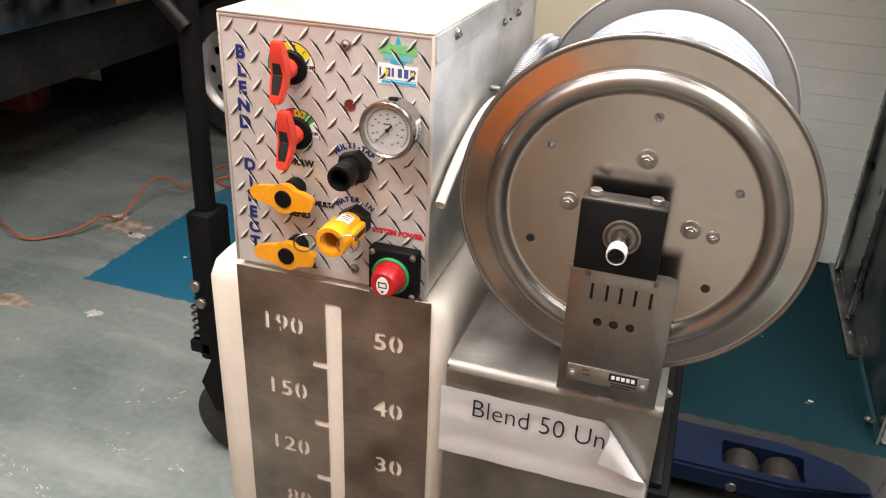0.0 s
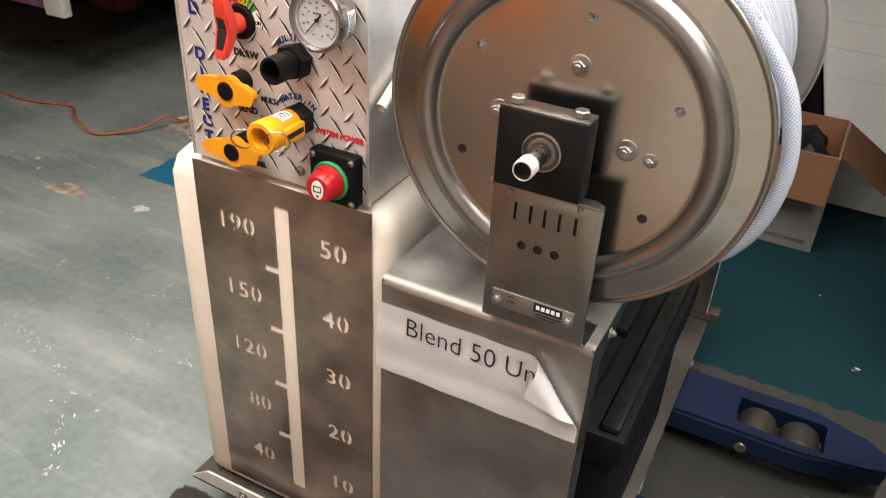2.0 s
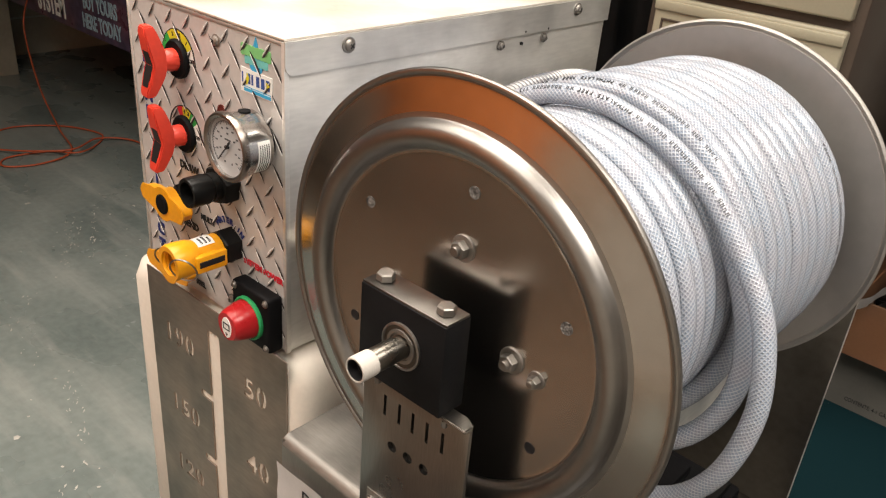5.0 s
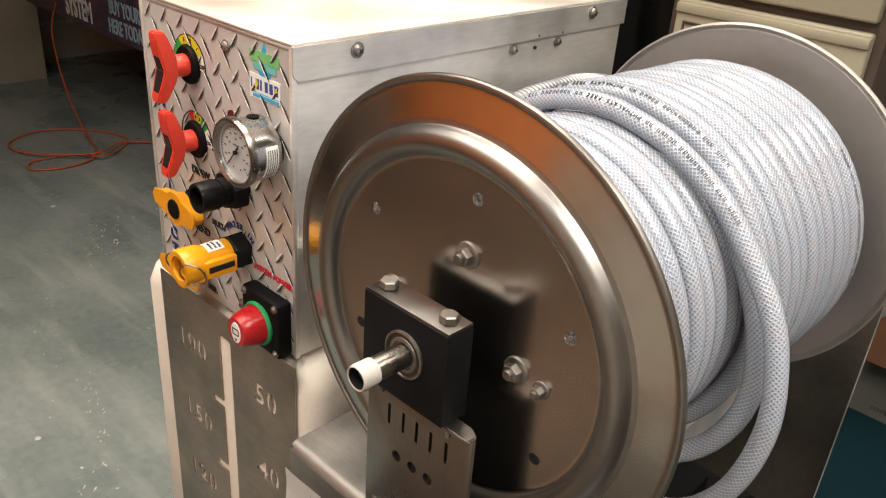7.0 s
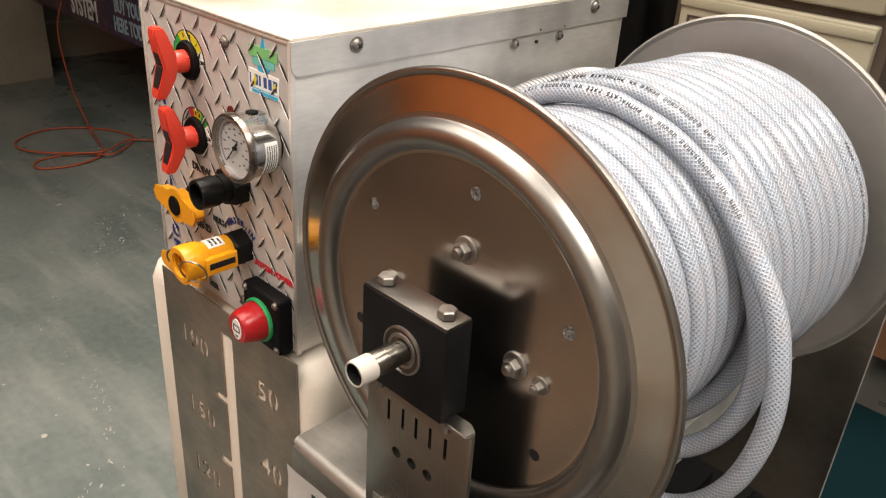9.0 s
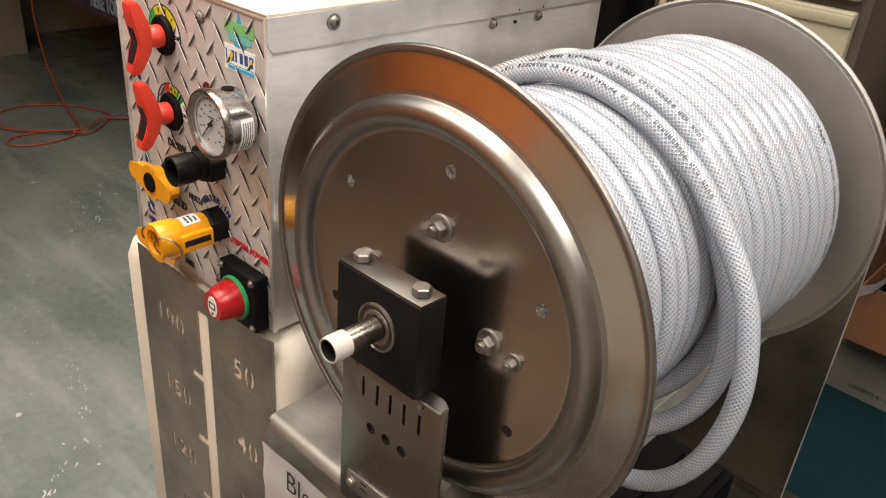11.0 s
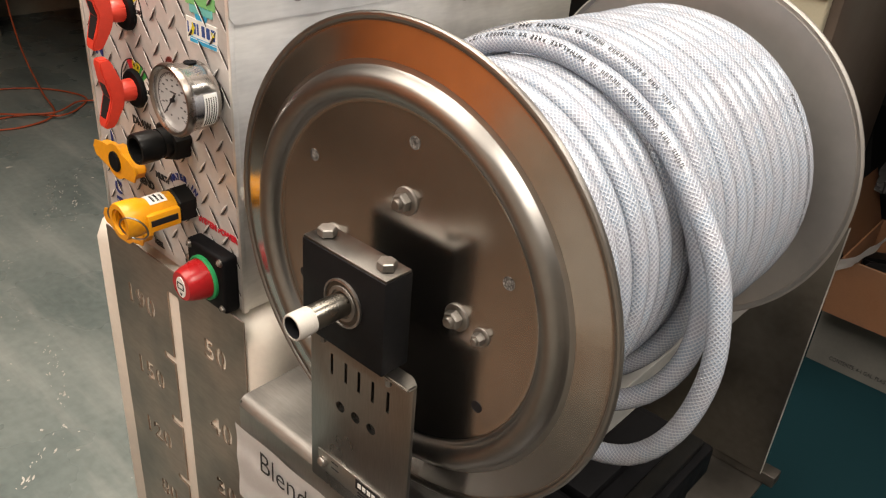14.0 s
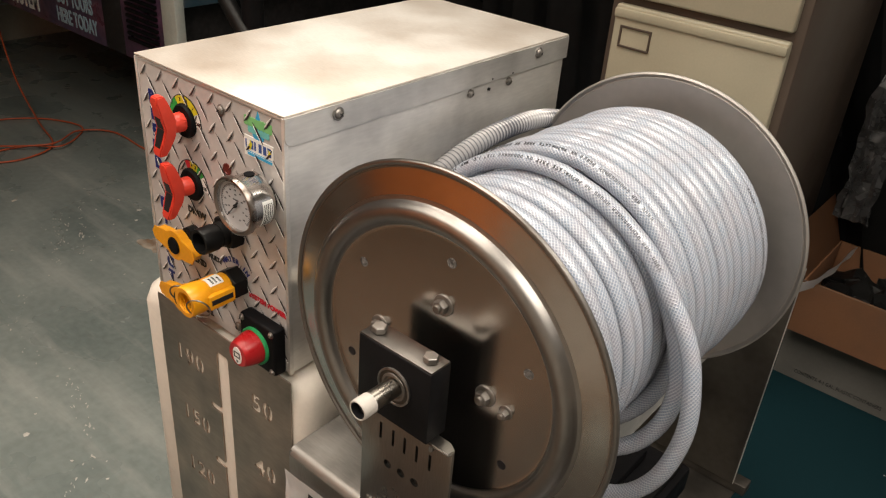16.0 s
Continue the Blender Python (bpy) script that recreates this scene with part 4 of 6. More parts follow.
# black threaded outlet
bm = B()
lathe(bm, [(0.022, 0), (0.0225, 0.002), (0.0225, 0.016), (0.0215, 0.018), (0.0165, 0.0185)], (-0.100, 0.0005, 0.912), (0, -1, 0), 6, True, 0.3)
tap = part("outlet_fitting", bm, BLACK_GLOSS, unit, "black plastic hex outlet with an open spigot", 30)
bm = B()
lathe(bm, [(0.0155, 0.017), (0.0155, 0.026), (0.0143, 0.0265), (0.0143, 0.030), (0.0165, 0.031), (0.0165, 0.050), (0.0158, 0.052), (0.0125, 0.052), (0.0120, 0.026), (0, 0.026)], (-0.100, 0.0, 0.912), (0, -1, 0), 32, False)
part("spigot", bm, BLACK_GLOSS, tap)

# water inlet with yellow coupling
bm = B()
lathe(bm, [(0.021, 0), (0.0215, 0.002), (0.0215, 0.018), (0.020, 0.020)], (-0.099, 0.0005, 0.838), (0, -1, 0), 6, True, 0.52)
inlet = part("inlet_fitting", bm, BLACK_GLOSS, unit, "black hex inlet with a yellow quick coupling", 30)
bm = B()
lathe(bm, [(0.0165, 0.018), (0.0172, 0.020), (0.0172, 0.050), (0.0195, 0.054), (0.0205, 0.064), (0.0205, 0.076), (0.0195, 0.0785), (0.0140, 0.0785), (0.0132, 0.074), (0.0132, 0.045), (0, 0.045)], (-0.101, 0.0, 0.838), (0, -1, 0), 32, False)
cam_body = part("coupling", bm, YELLOW, inlet, "yellow nylon hose coupling")
for s in (-1, 1):
    b = B()
    bx(b, -0.101 + s * 0.0185 - 0.004, -0.101 + s * 0.0185 + 0.004, -0.058, -0.020, 0.826, 0.846, 0.002)
    part("cam_arm", b, YELLOW, cam_body)
    b = B()
    bx(b, -0.101 + s * 0.0228 - 0.0004, -0.101 + s * 0.0228 + 0.0004, -0.055, -0.024, 0.833, 0.840, 0.0002, 1)
    part("arm_slot", b, INK, cam_body)
    b = B()
    cx, cy, cz = (-0.150, -0.052, 0.816) if s < 0 else (-0.079, -0.074, 0.838)
    ring = [Vector((cx + 0.0145 * (0.75 * math.cos(a) + 0.1 * math.sin(a)), cy + 0.0145 * (0.6 * math.cos(a) - 0.3 * math.sin(a)), cz + 0.0145 * math.sin(a))) for a in np.arange(0, 2 * math.pi, 0.3)]
    sweep(b, ring, 0.0010, 6, True)
    part("pull_ring", b, STAND, cam_body, "bright wire pull ring")
for k in range(4):
    b = B()
    rr = [Vector((-0.101 + 0.0128 * math.cos(a), -0.0755 + 0.004 * k, 0.838 + 0.0128 * math.sin(a))) for a in np.arange(0, 2 * math.pi, 0.25)]
    sweep(b, rr, 0.0009, 6, True)
    part("thread", b, YELLOW, cam_body)
bm = B()
for a0 in range(52, 116, 8):
    sector(bm, -0.101, 0.838, 0.0172, 0.0177, a0, a0 + 8, -0.048, -0.028, 2)
tag = part("coupling_label", bm, WHITE_INK, cam_body, "small white printed label")
for i, (w, dark) in enumerate(((26, 1), (40, 1), (34, 1))):
    b = B()
    for a0 in range(60, 60 + w, 4):
        sector(b, -0.101, 0.838, 0.0174, 0.0179, a0, a0 + 2.6, -0.0335 - 0.005 * i, -0.031 - 0.005 * i, 1)
    part("label_bar", b, INK, tag)

# battery switch
bm = B()
bx(bm, -0.0765, -0.0085, -0.019, 0.0005, 0.7415, 0.8105, 0.004, 3)
sw = part("battery_switch", bm, BLACK, unit, "black square battery switch with a red knob")
for x in (-0.0705, -0.0145):
    for z in (0.7475, 0.8045):
        cross_screw("switch_screw", x, -0.0188, z, 0.0034, (0, -1, 0), sw, 90 * x + z)
bm = B()
lathe(bm, [(0.0255, 0.018), (0.0258, 0.022), (0.0240, 0.0235), (0.0215, 0.0225)], (-0.0440, 0.0, 0.7745), (0, -1, 0), 40)
part("ring", bm, GREEN, sw, "green ring round the knob")
bm = B()
lathe(bm, [(0.0225, 0.019), (0.0222, 0.028), (0.0195, 0.040), (0.0175, 0.046), (0.016, 0.048), (0, 0.048)], (-0.0440, 0.0, 0.7745), (0, -1, 0), 40, False)
knob = part("knob", bm, RED_DARK, sw, "red turning knob")
bm = B()
m = facing(-0.0440, -0.0485, 0.7735)
prism(bm, [(-0.0440 + 0.0085 * math.cos(a), 0.7735 + 0.0125 * math.sin(a)) for a in np.arange(0, 2 * math.pi, 0.26)], -0.0487, -0.047)
emblem = part("emblem", bm, WHITE_INK, knob)
bm = B()
for poly in ([(-0.0495, 0.779), (-0.0385, 0.779), (-0.0385, 0.7775), (-0.0495, 0.7775)], [(-0.0495, 0.772), (-0.0385, 0.772), (-0.0385, 0.7705), (-0.0495, 0.7705)],
             [(-0.0500, 0.7785), (-0.0485, 0.7785), (-0.0485, 0.771), (-0.0500, 0.771)], [(-0.0395, 0.7785), (-0.0380, 0.7785), (-0.0380, 0.771), (-0.0395, 0.771)],
             [(-0.0465, 0.7665), (-0.0415, 0.7665), (-0.0440, 0.7625)]):
    prism(bm, poly, -0.0490, -0.0480)
part("emblem_mark", bm, INK, emblem)

# pressure gauge
GX, GZ = -0.0435, 0.9775
bm = B()
lathe(bm, [(0.022, -0.001), (0.022, 0.0008)], (GX + 0.004, 0.0004, GZ), (0, -1, 0), 40)
part("panel_hole", bm, INK, face)
bm = B()
lathe(bm, [(0.012, 0.0), (0.030, 0.004), (0.0320, 0.006), (0.0322, 0.032), (0.0345, 0.033), (0.0350, 0.036), (0.0345, 0.040), (0.0320, 0.0415), (0.0300, 0.040), (0.0297, 0.0365)], (GX, 0.0, GZ), (0, -1, 0), 56)
gauge = part("pressure_gauge", bm, POLISHED, unit, "round steel pressure gauge with a white dial")
bm = B()
lathe(bm, [(0.0298, 0.0368), (0, 0.0368)], (GX, 0, GZ), (0, -1, 0), 48, False)
dial = part("dial", bm, DIAL, gauge)
bm = B()
lathe(bm, [(0.0352, 0.0355), (0.0354, 0.0395), (0.0340, 0.0422), (0.0322, 0.0426), (0.0302, 0.0412), (0.0299, 0.0375)], (GX, 0, GZ), (0, -1, 0), 56, False)
part("bezel", bm, BEZEL, gauge, "dark steel bezel ring")
bm = B()
for k in range(41):
    a = 225 - 270 * k / 40
    r0 = 0.0225 if k % 4 == 0 else 0.0240
    sector(bm, GX, GZ, r0, 0.0258, a - 0.45, a + 0.45, -0.0373, -0.0367, 1)
sector(bm, GX, GZ, 0.0256, 0.0261, -45, 225, -0.0372, -0.0367, 48)
for k in range(11):
    a = 225 - 270 * k / 10
    x, z = GX + 0.0192 * math.cos(radians(a)), GZ + 0.0192 * math.sin(radians(a))
    bx(bm, x - 0.0016, x + 0.0016, -0.0372, -0.0367, z - 0.0007, z + 0.0007)
    a2 = radians(a)
    x, z = GX + 0.0135 * math.cos(a2), GZ + 0.0135 * math.sin(a2)
    if k % 2:
        bx(bm, x - 0.0013, x + 0.0013, -0.0372, -0.0367, z - 0.0007, z + 0.0007)
bx(bm, GX - 0.005, GX + 0.005, -0.0372, -0.0367, GZ + 0.0065, GZ + 0.0080)
for x in (-0.006, 0.006):
    prism(bm, arc(GX + x, GZ - 0.0165, 0.0011, 0, 360, 8)[:-1], -0.0372, -0.0367)
part("dial_marks", bm, GREY_INK, dial)
bm = B()
m = pose(GX, 0, GZ, 0, -48, 0)
prism(bm, [(-0.0008, -0.0007), (0.021, -0.0004), (0.021, 0.0004), (-0.0008, 0.0007)], -0.0392, -0.0386, m @ pose(0, 0, 0, 0, 180, 0))
prism(bm, [(-0.0008, -0.0012), (0.009, -0.0012), (0.009, 0.0012), (-0.0008, 0.0012)], -0.0392, -0.0386, m)
lathe(bm, [(0.0022, 0.0368), (0.0022, 0.0398), (0, 0.0400)], (GX, 0, GZ), (0, -1, 0), 16, False)
part("needle", bm, INK, dial)
bm = B()
lathe(bm, [(0.0062, 0), (0.0062, 0.0012), (0, 0.0018)], (GX - 0.001, -0.016, GZ + 0.0318), (0, 0, 1), 20, False)
part("vent_plug", bm, BLACK, gauge)
bm = B()
for a0 in range(-44, 20, 4):
    sector(bm, GX, GZ, 0.0320, 0.0325, a0, a0 + 4, -0.024, -0.010, 2)
lab = part("gauge_label", bm, WHITE_INK, gauge)
bm = B()
for k in range(5):
    for a0 in range(-40, 12, 3):
        sector(bm, GX, GZ, 0.0322, 0.0327, a0, a0 + 2.2, -0.0225 + 0.0025 * k, -0.0213 + 0.0025 * k, 1)
part("label_bar", bm, INK, lab)

# ---- reel stand (part of the machine) ----
bm = B()
prism(bm, [(-0.045, 0.100), (-0.042, 0.100), (-0.042, 0.6668), (-0.045, 0.6668)], 0.046, 0.322)
for v in bm.verts:
    v.co = Vector((v.co.y, v.co.x, v.co.z))
stand = part("reel_stand_panel", bm, STEEL, unit, "folded stainless front panel of the reel stand")
bm = B()
prism(bm, arc(-0.034, 0.6668, 0.0082, 180, 90, 8) + [(0.16, 0.675), (0.16, 0.678)] + arc(-0.034, 0.6668, 0.0112, 90, 180, 10), 0.046, 0.322)
for v in bm.verts:
    v.co = Vector((v.co.y, v.co.x, v.co.z))
part("stand_shelf", bm, SHELF, stand, "stained stainless shelf under the reel")
for x0, x1 in ((0.046, 0.0485), (0.3195, 0.322)):
    b = B()
    prism(b, [(-0.0445, 0.100), (-0.005, 0.100), (-0.005, 0.63), (0.10, 0.66), (0.10, 0.674), (-0.0445, 0.674)], x0, x1)
    for v in b.verts:
        v.co = Vector((v.co.y, v.co.x, v.co.z))
    part("stand_side", b, STAND, stand)
bm = B()
bx(bm, 0.052, 0.082, 0.10, 0.926, 0.664, 0.676, 0.003)
part("stand_rail", bm, DULL_STEEL, stand)
bm = B()
prism(bm, [(0.3000, 0.675), (0.3192, 0.675), (0.3192, 0.624), (0.3222, 0.624), (0.3222, 0.6782), (0.3000, 0.6782)], 0.162, 0.926)
bmesh.ops.bevel(bm, geom=list(bm.edges), offset=0.0006, segments=1, affect="EDGES")
part("stand_rail", bm, ALU, stand, "bright aluminium angle rail")
bm = B()
bx(bm, 0.05, 0.356, 0.928, 0.932, 0.120, 0.672, 0.0015)
part("rear_panel", bm, DULL_STEEL, unit, "upright stainless rear panel")
bm = B()
bx(bm, 0.356, 0.3575, 0.9275, 0.9325, 0.121, 0.672)
bolt_head(bm, 0.340, 0.9275, 0.655, 0.0065)
part("panel_edge", bm, ALU, unit, "bright cut edge of the rear panel")
bm = B()
bolt_head(bm, 0.324, 0.012, 0.664, 0.005, (1, 0, 0))
part("stand_bolt", bm, CHROME, stand)
bm = B()
bolt_head(bm, 0.3045, 0.125, 0.676, 0.005, (0, 0, 1))
part("stand_bolt", bm, CHROME, stand)

# ---- black tool box on the skid ----
tool = thing("tool_box", (0.2, 0.4, 0.099), "black plastic battery box with a ribbed lid on the skid", "box")
bm = B()
bx(bm, 0.075, 0.345, 0.10, 0.552, 0.0995, 0.375, 0.012)
part("box_body", bm, BLACK, tool)
bm = B()
bx(bm, 0.065, 0.358, 0.09, 0.566, 0.375, 0.43, 0.008)
lidb = part("box_lid", bm, BLACK, tool)
for x0, x1, y0, y1, z1 in ((0.095, 0.290, 0.12, 0.30, 0.450), (0.095, 0.290, 0.32, 0.53, 0.450), (0.318, 0.346, 0.10, 0.552, 0.442)):
    b = B()
    bx(b, x0, x1, y0, y1, 0.428, z1, 0.005)
    part("lid_rib", b, BLACK_GLOSS if x0 > 0.3 else BLACK, lidb)

# ---- paper sign ----
def paper_sheet():
    b = B()
    nx, nz = 44, 18
    x0, x1, z0, z1 = 0.0405, 0.3195, 0.535, 0.643
    fold = []
    for j in range(nz + 1):
        row = []
        for i in range(nx + 1):
            x, z = x0 + (x1 - x0) * i / nx, z0 + (z1 - z0) * j / nz
            y = -0.0478 - 0.0006 * math.sin(i * 0.5) - 0.0008 * math.sin(j * 0.7 + 1)
            # the upper right corner has come loose and curls down and forward
            d = (x - 0.2925) * 0.80 + (z - 0.585) * 0.60
            if d > 0:
                r = 0.010
                a = d / r
                if a < math.pi:
                    q, out = r * math.sin(a), r * (1 - math.cos(a))
                else:
                    q, out = -(d - math.pi * r), 2 * r
                x += 0.80 * (q - d)
                z += 0.60 * (q - d)
                y -= out
            row.append(b.verts.new((x, y, z)))
        fold.append(row)
    for p, q in zip(fold, fold[1:]):
        for i in range(nx):
            b.faces.new((p[i], p[i + 1], q[i + 1], q[i]))
    bmesh.ops.solidify(b, geom=list(b.faces), thickness=0.0004)
    return b


paper = solo("paper_sign", paper_sheet(), PAPER, "white printed paper taped on, its loose corner curling down", "sign", angle=60)
spell("letter", writing("Blend 50 Un", 0.0405, 0.0002, facing(0.1725, -0.0497, 0.6155, -1.0), -0.0005, 0.88), INK, paper)

# ---- hose reel ----
CX, CZ = 0.2455, 0.9145
reel = thing("hose_reel", (CX, 0.19, 0.676), "spun stainless hose reel on bent steel brackets", "hose reel")


def flange_profile(s):
    """(radius, height towards the outside of the reel)."""
    p = [(0.0, 0.0), (0.04, 0.0), (0.09, 0.0), (0.130, 0.0), (0.1375, 0.0)]
    p += [(0.1405, 0.0001), (0.1420, 0.0007)]
    for k in range(17):
        a = math.pi * (0.93 - 0.86 * k / 16)
        p.append((0.1540 + 0.0112 * math.cos(a), 0.0112 * math.sin(a) - 0.0004))
    p += [(0.1660, 0.0006), (0.1678, -0.0001), (0.1700, -0.0005), (0.1780, -0.0021), (0.1860, -0.0037), (0.1935, -0.0052), (0.1955, -0.0055), (0.1972, -0.0052)]
    for k in range(9):
        a = math.pi * 0.9 - math.pi * 1.5 * k / 8
        p.append((0.1995 + 0.0028 * math.cos(a), -0.0060 + 0.0028 * math.sin(a)))
    p += [(0.1945, -0.0078), (0.1930, -0.0074), (0.1700, -0.0028), (0.1690, -0.0024), (0.1640, -0.001), (0.145, -0.001), (0.14, -0.0018), (0.136, -0.0018), (0.07, -0.0018), (0.0, -0.0018)]
    return p


bm = B()
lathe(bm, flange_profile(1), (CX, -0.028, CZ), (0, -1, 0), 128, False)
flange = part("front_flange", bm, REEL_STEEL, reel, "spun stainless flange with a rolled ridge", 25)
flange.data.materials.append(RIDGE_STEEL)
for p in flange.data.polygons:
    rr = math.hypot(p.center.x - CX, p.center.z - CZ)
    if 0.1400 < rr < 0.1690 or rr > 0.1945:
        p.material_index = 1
# flush discs stand for the holes, with their inner shade as colour
for k in range(6):
    a = radians(23 + 60 * k)
    h = B()
    lathe(h, [(0.0052, 0.0), (0.0052, 0.0004), (0.0046, 0.0005), (0.0044, 0.0002), (0, 0.0002)], (CX + 0.119 * math.cos(a), -0.028, CZ + 0.119 * math.sin(a)), (0, -1, 0), 24, False)
    part("flange_hole", h, INK if k in (3, 5) else BORE, flange)
bm = B()
lathe(bm, [(0.0, 0.002), (0.15, 0.002), (0.163, 0.002), (0.165, 0.0018), (0.1990, -0.0048), (0.2012, -0.0070), (0.2038, -0.0088), (0.2062, -0.0072), (0.2062, -0.0046), (0.2038, -0.0030), (0.2008, -0.0042), (0.1985, -0.0066), (0.165, -0.0002), (0.15, 0.0), (0.0, 0.0)], (CX, 0.4440, 0.9015), (0, 1, 0), 128, False)
part("rear_flange", bm, REAR, reel, "matt spun steel rear flange", 40)
for dx, dz, r in ((0.0095, 0.0705, 0.0078), (-0.0695, 0.0080, 0.0078), (0.0675, -0.0030, 0.0078), (0.0920, -0.0080, 0.0052)):
    b = B()
    bolt_head(b, CX + dx, -0.028, CZ + dz, r, (0, -1, 0), True, True, 0.75 if r > 0.006 else 1.1)
    part("flange_nut", b, CHROME, flange)
bm = B()
cyl(bm, (CX, -0.0225, CZ), (CX, 0.4405, 0.9015), 0.125, None, 64)
part("drum", bm, STEEL, reel)


# bearing brackets, front one seen, rear one alike
def bracket(y, s):
    b = B()
    bx(b, 0.1925, 0.3110, min(y, y + s * 0.004), max(y, y + s * 0.004), 0.6940, 0.862, 0.0012)
    me = finish(b, "bracket", STAND)
    cut_list = []
    if s < 0:
        for x in (0.2305, 0.249, 0.2675):
            c = B()
            cyl(c, (x, y - 0.03, 0.796), (x, y + 0.03, 0.796), 0.0052, None, 20)
            cut_list.append(finish(c, "hole", STAND))
        # a row of five plain upright slots
        for x in (0.2195, 0.2365, 0.2520, 0.2680, 0.2850):
            c = B()
            bx(c, x - 0.0016, x + 0.0016, y - 0.03, y + 0.03, 0.8245, 0.8450)
            cut_list.append(finish(c, "slot", STAND))
    br = part("bracket", carve(me, cut_list) if cut_list else me, None if cut_list else STAND, reel, "bent stainless bearing bracket with cut slots")
    b = B()
    foot = [(y + s * 0.004, 0.6950), (y, 0.6950), (y - s * 0.014, 0.6812), (y - s * 0.060, 0.6812), (y - s * 0.060, 0.6783), (y - s * 0.016, 0.6783)]
    for xa, xb in ((0.1925, 0.2430), (0.2600, 0.3110)):
        rows2 = [[b.verts.new((xx, fy, fz)) for fy, fz in foot] for xx in (xa, xb)]
        b.faces.new(rows2[0]), b.faces.new(rows2[1])
        for i in range(6):
            b.faces.new((rows2[0][i], rows2[0][(i + 1) % 6], rows2[1][(i + 1) % 6], rows2[1][i]))
    part("bracket_foot", b, STAND, br)
    b = B()
    y0, y1 = (y - 0.010, y + 0.006) if s < 0 else (y - 0.006, y + 0.010)
    a = [b.verts.new((x, yy, 0.8655)) for x, yy in ((0.1890, y0), (0.3110, y0), (0.3110, y1 - 0.006), (0.3010, y1), (0.1990, y1), (0.1890, y1 - 0.006))]
    c = [b.verts.new((v.co.x, v.co.y, 0.8615)) for v in a]
    b.faces.new(a), b.faces.new(c)
    for i in range(6):
        b.faces.new((a[i], a[(i + 1) % 6], c[(i + 1) % 6], c[i]))
    bmesh.ops.bevel(b, geom=list(b.edges), offset=0.0012, segments=2, affect="EDGES")
    part("bracket_shelf", b, STAND, br)
    b = B()
    yb0, yb1 = (y - 0.0145, y + 0.0135) if s < 0 else (y - 0.0135, y + 0.0145)
    bx(b, 0.1960, 0.2870, yb0, yb1, 0.8660, 0.9480, 0.0012)
    bl = part("bearing_block", b, DELRIN, reel, "black plastic bearing block")
    b = B()
    bx(b, 0.1965, 0.2865, yb0 + 0.001, yb1 - 0.001, 0.9475, 0.9500, 0.0006)
    part("top_strap", b, STRAP, bl)
    for x in (0.2090, 0.2740):
        b = B()
        bolt_head(b, x, (yb0 + yb1) / 2, 0.950, 0.0078, (0, 0, 1), False, False, 0.75)
        part("block_bolt", b, CHROME, bl)
    if s < 0:
        b = B()
        lathe(b, [(0.0202, 0.0), (0.0202, 0.0020), (0.0186, 0.0025), (0.0178, 0.0008), (0.0150, 0.0008), (0.0145, 0.0022), (0.0118, 0.0022), (0.0112, 0.0008), (0.0090, 0.0008)], (CX - 0.0015, yb0 - 0.0001, CZ - 0.003), (0, -1, 0), 48)
        part("bearing_race", b, CHROME, bl, "bright steel ball bearing")
        b = B()
        lathe(b, [(0.0180, 0.0), (0.0180, 0.0013), (0.0147, 0.0013), (0.0147, 0.0)], (CX - 0.0015, yb0 - 0.0001, CZ - 0.003), (0, -1, 0), 48, False)
        part("bearing_seal", b, DULL_STEEL, bl, "dark bronze bearing seal")
        for x in (0.2125, 0.2880):
            b = B()
            cyl(b, (x, y - 0.0072, 0.8560), (x, y - 0.0072, 0.862), 0.0030, None, 6)
            part("shelf_nut", b, SHELF, br)
    return br


front_bracket = bracket(-0.064, -1)
bracket(0.480, 1)
bm = B()
lathe(bm, [(0.0098, 0.0), (0.0098, 0.046), (0.0094, 0.047), (0.0075, 0.047), (0.0075, 0.0)], (CX - 0.0015, -0.071, CZ - 0.003), (0, -1, 0), 32, False)
shaft = part("shaft", bm, SHAFT_STEEL, reel, "hollow steel shaft end")
bm = B()
lathe(bm, [(0.0099, 0.0395), (0.0104, 0.0400), (0.0106, 0.052), (0.0102, 0.0555), (0.0098, 0.0562), (0.0088, 0.0562), (0.0086, 0.036), (0, 0.036)], (CX - 0.0015, -0.071, CZ - 0.003), (0, -1, 0), 32, False)
part("thread_tape", bm, TAPE, shaft, "white tape wound on the thread")
bm = B()
lathe(bm, [(0.0089, 0.0545), (0.0084, 0.0556), (0.0082, 0.045), (0, 0.045)], (CX - 0.0015, -0.071, CZ - 0.003), (0, -1, 0), 32, False)
part("bore", bm, INK, shaft)

# added sheet that stands for the shade behind the slots and holes
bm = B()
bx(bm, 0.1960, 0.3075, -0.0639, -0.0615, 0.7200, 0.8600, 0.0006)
part("shade_sheet", bm, RUBBER, front_bracket, "added dark sheet for the shade behind the cut slots and holes")
# maker's plate on the bracket: bars instead of words
bm = B()
bx(bm, 0.2035, 0.2990, -0.0692, -0.0678, 0.7110, 0.7330, 0.0004)
tag_plate = part("maker_plate", bm, STEEL, front_bracket, "small silver maker's plate")
for x in (0.2095, 0.2925):
    b = B()
    pan_screw(b, x, -0.0690, 0.7205, 0.0046)
    part("plate_screw", b, CHROME, tag_plate)
for x0, x1, z0, z1, m in ((0.2530, 0.2860, 0.7205, 0.7315, INK), (0.2560, 0.2860, 0.7165, 0.7180, INK), (0.2560, 0.2790, 0.7130, 0.7143, INK), (0.2215, 0.2300, 0.7280, 0.7292, INK), (0.2215, 0.2310, 0.7215, 0.7227, INK)):
    b = B()
    bx(b, x0, x1, -0.0696, -0.0690, z0, z1)
    part("plate_bar", b, m, tag_plate)
bm = B()
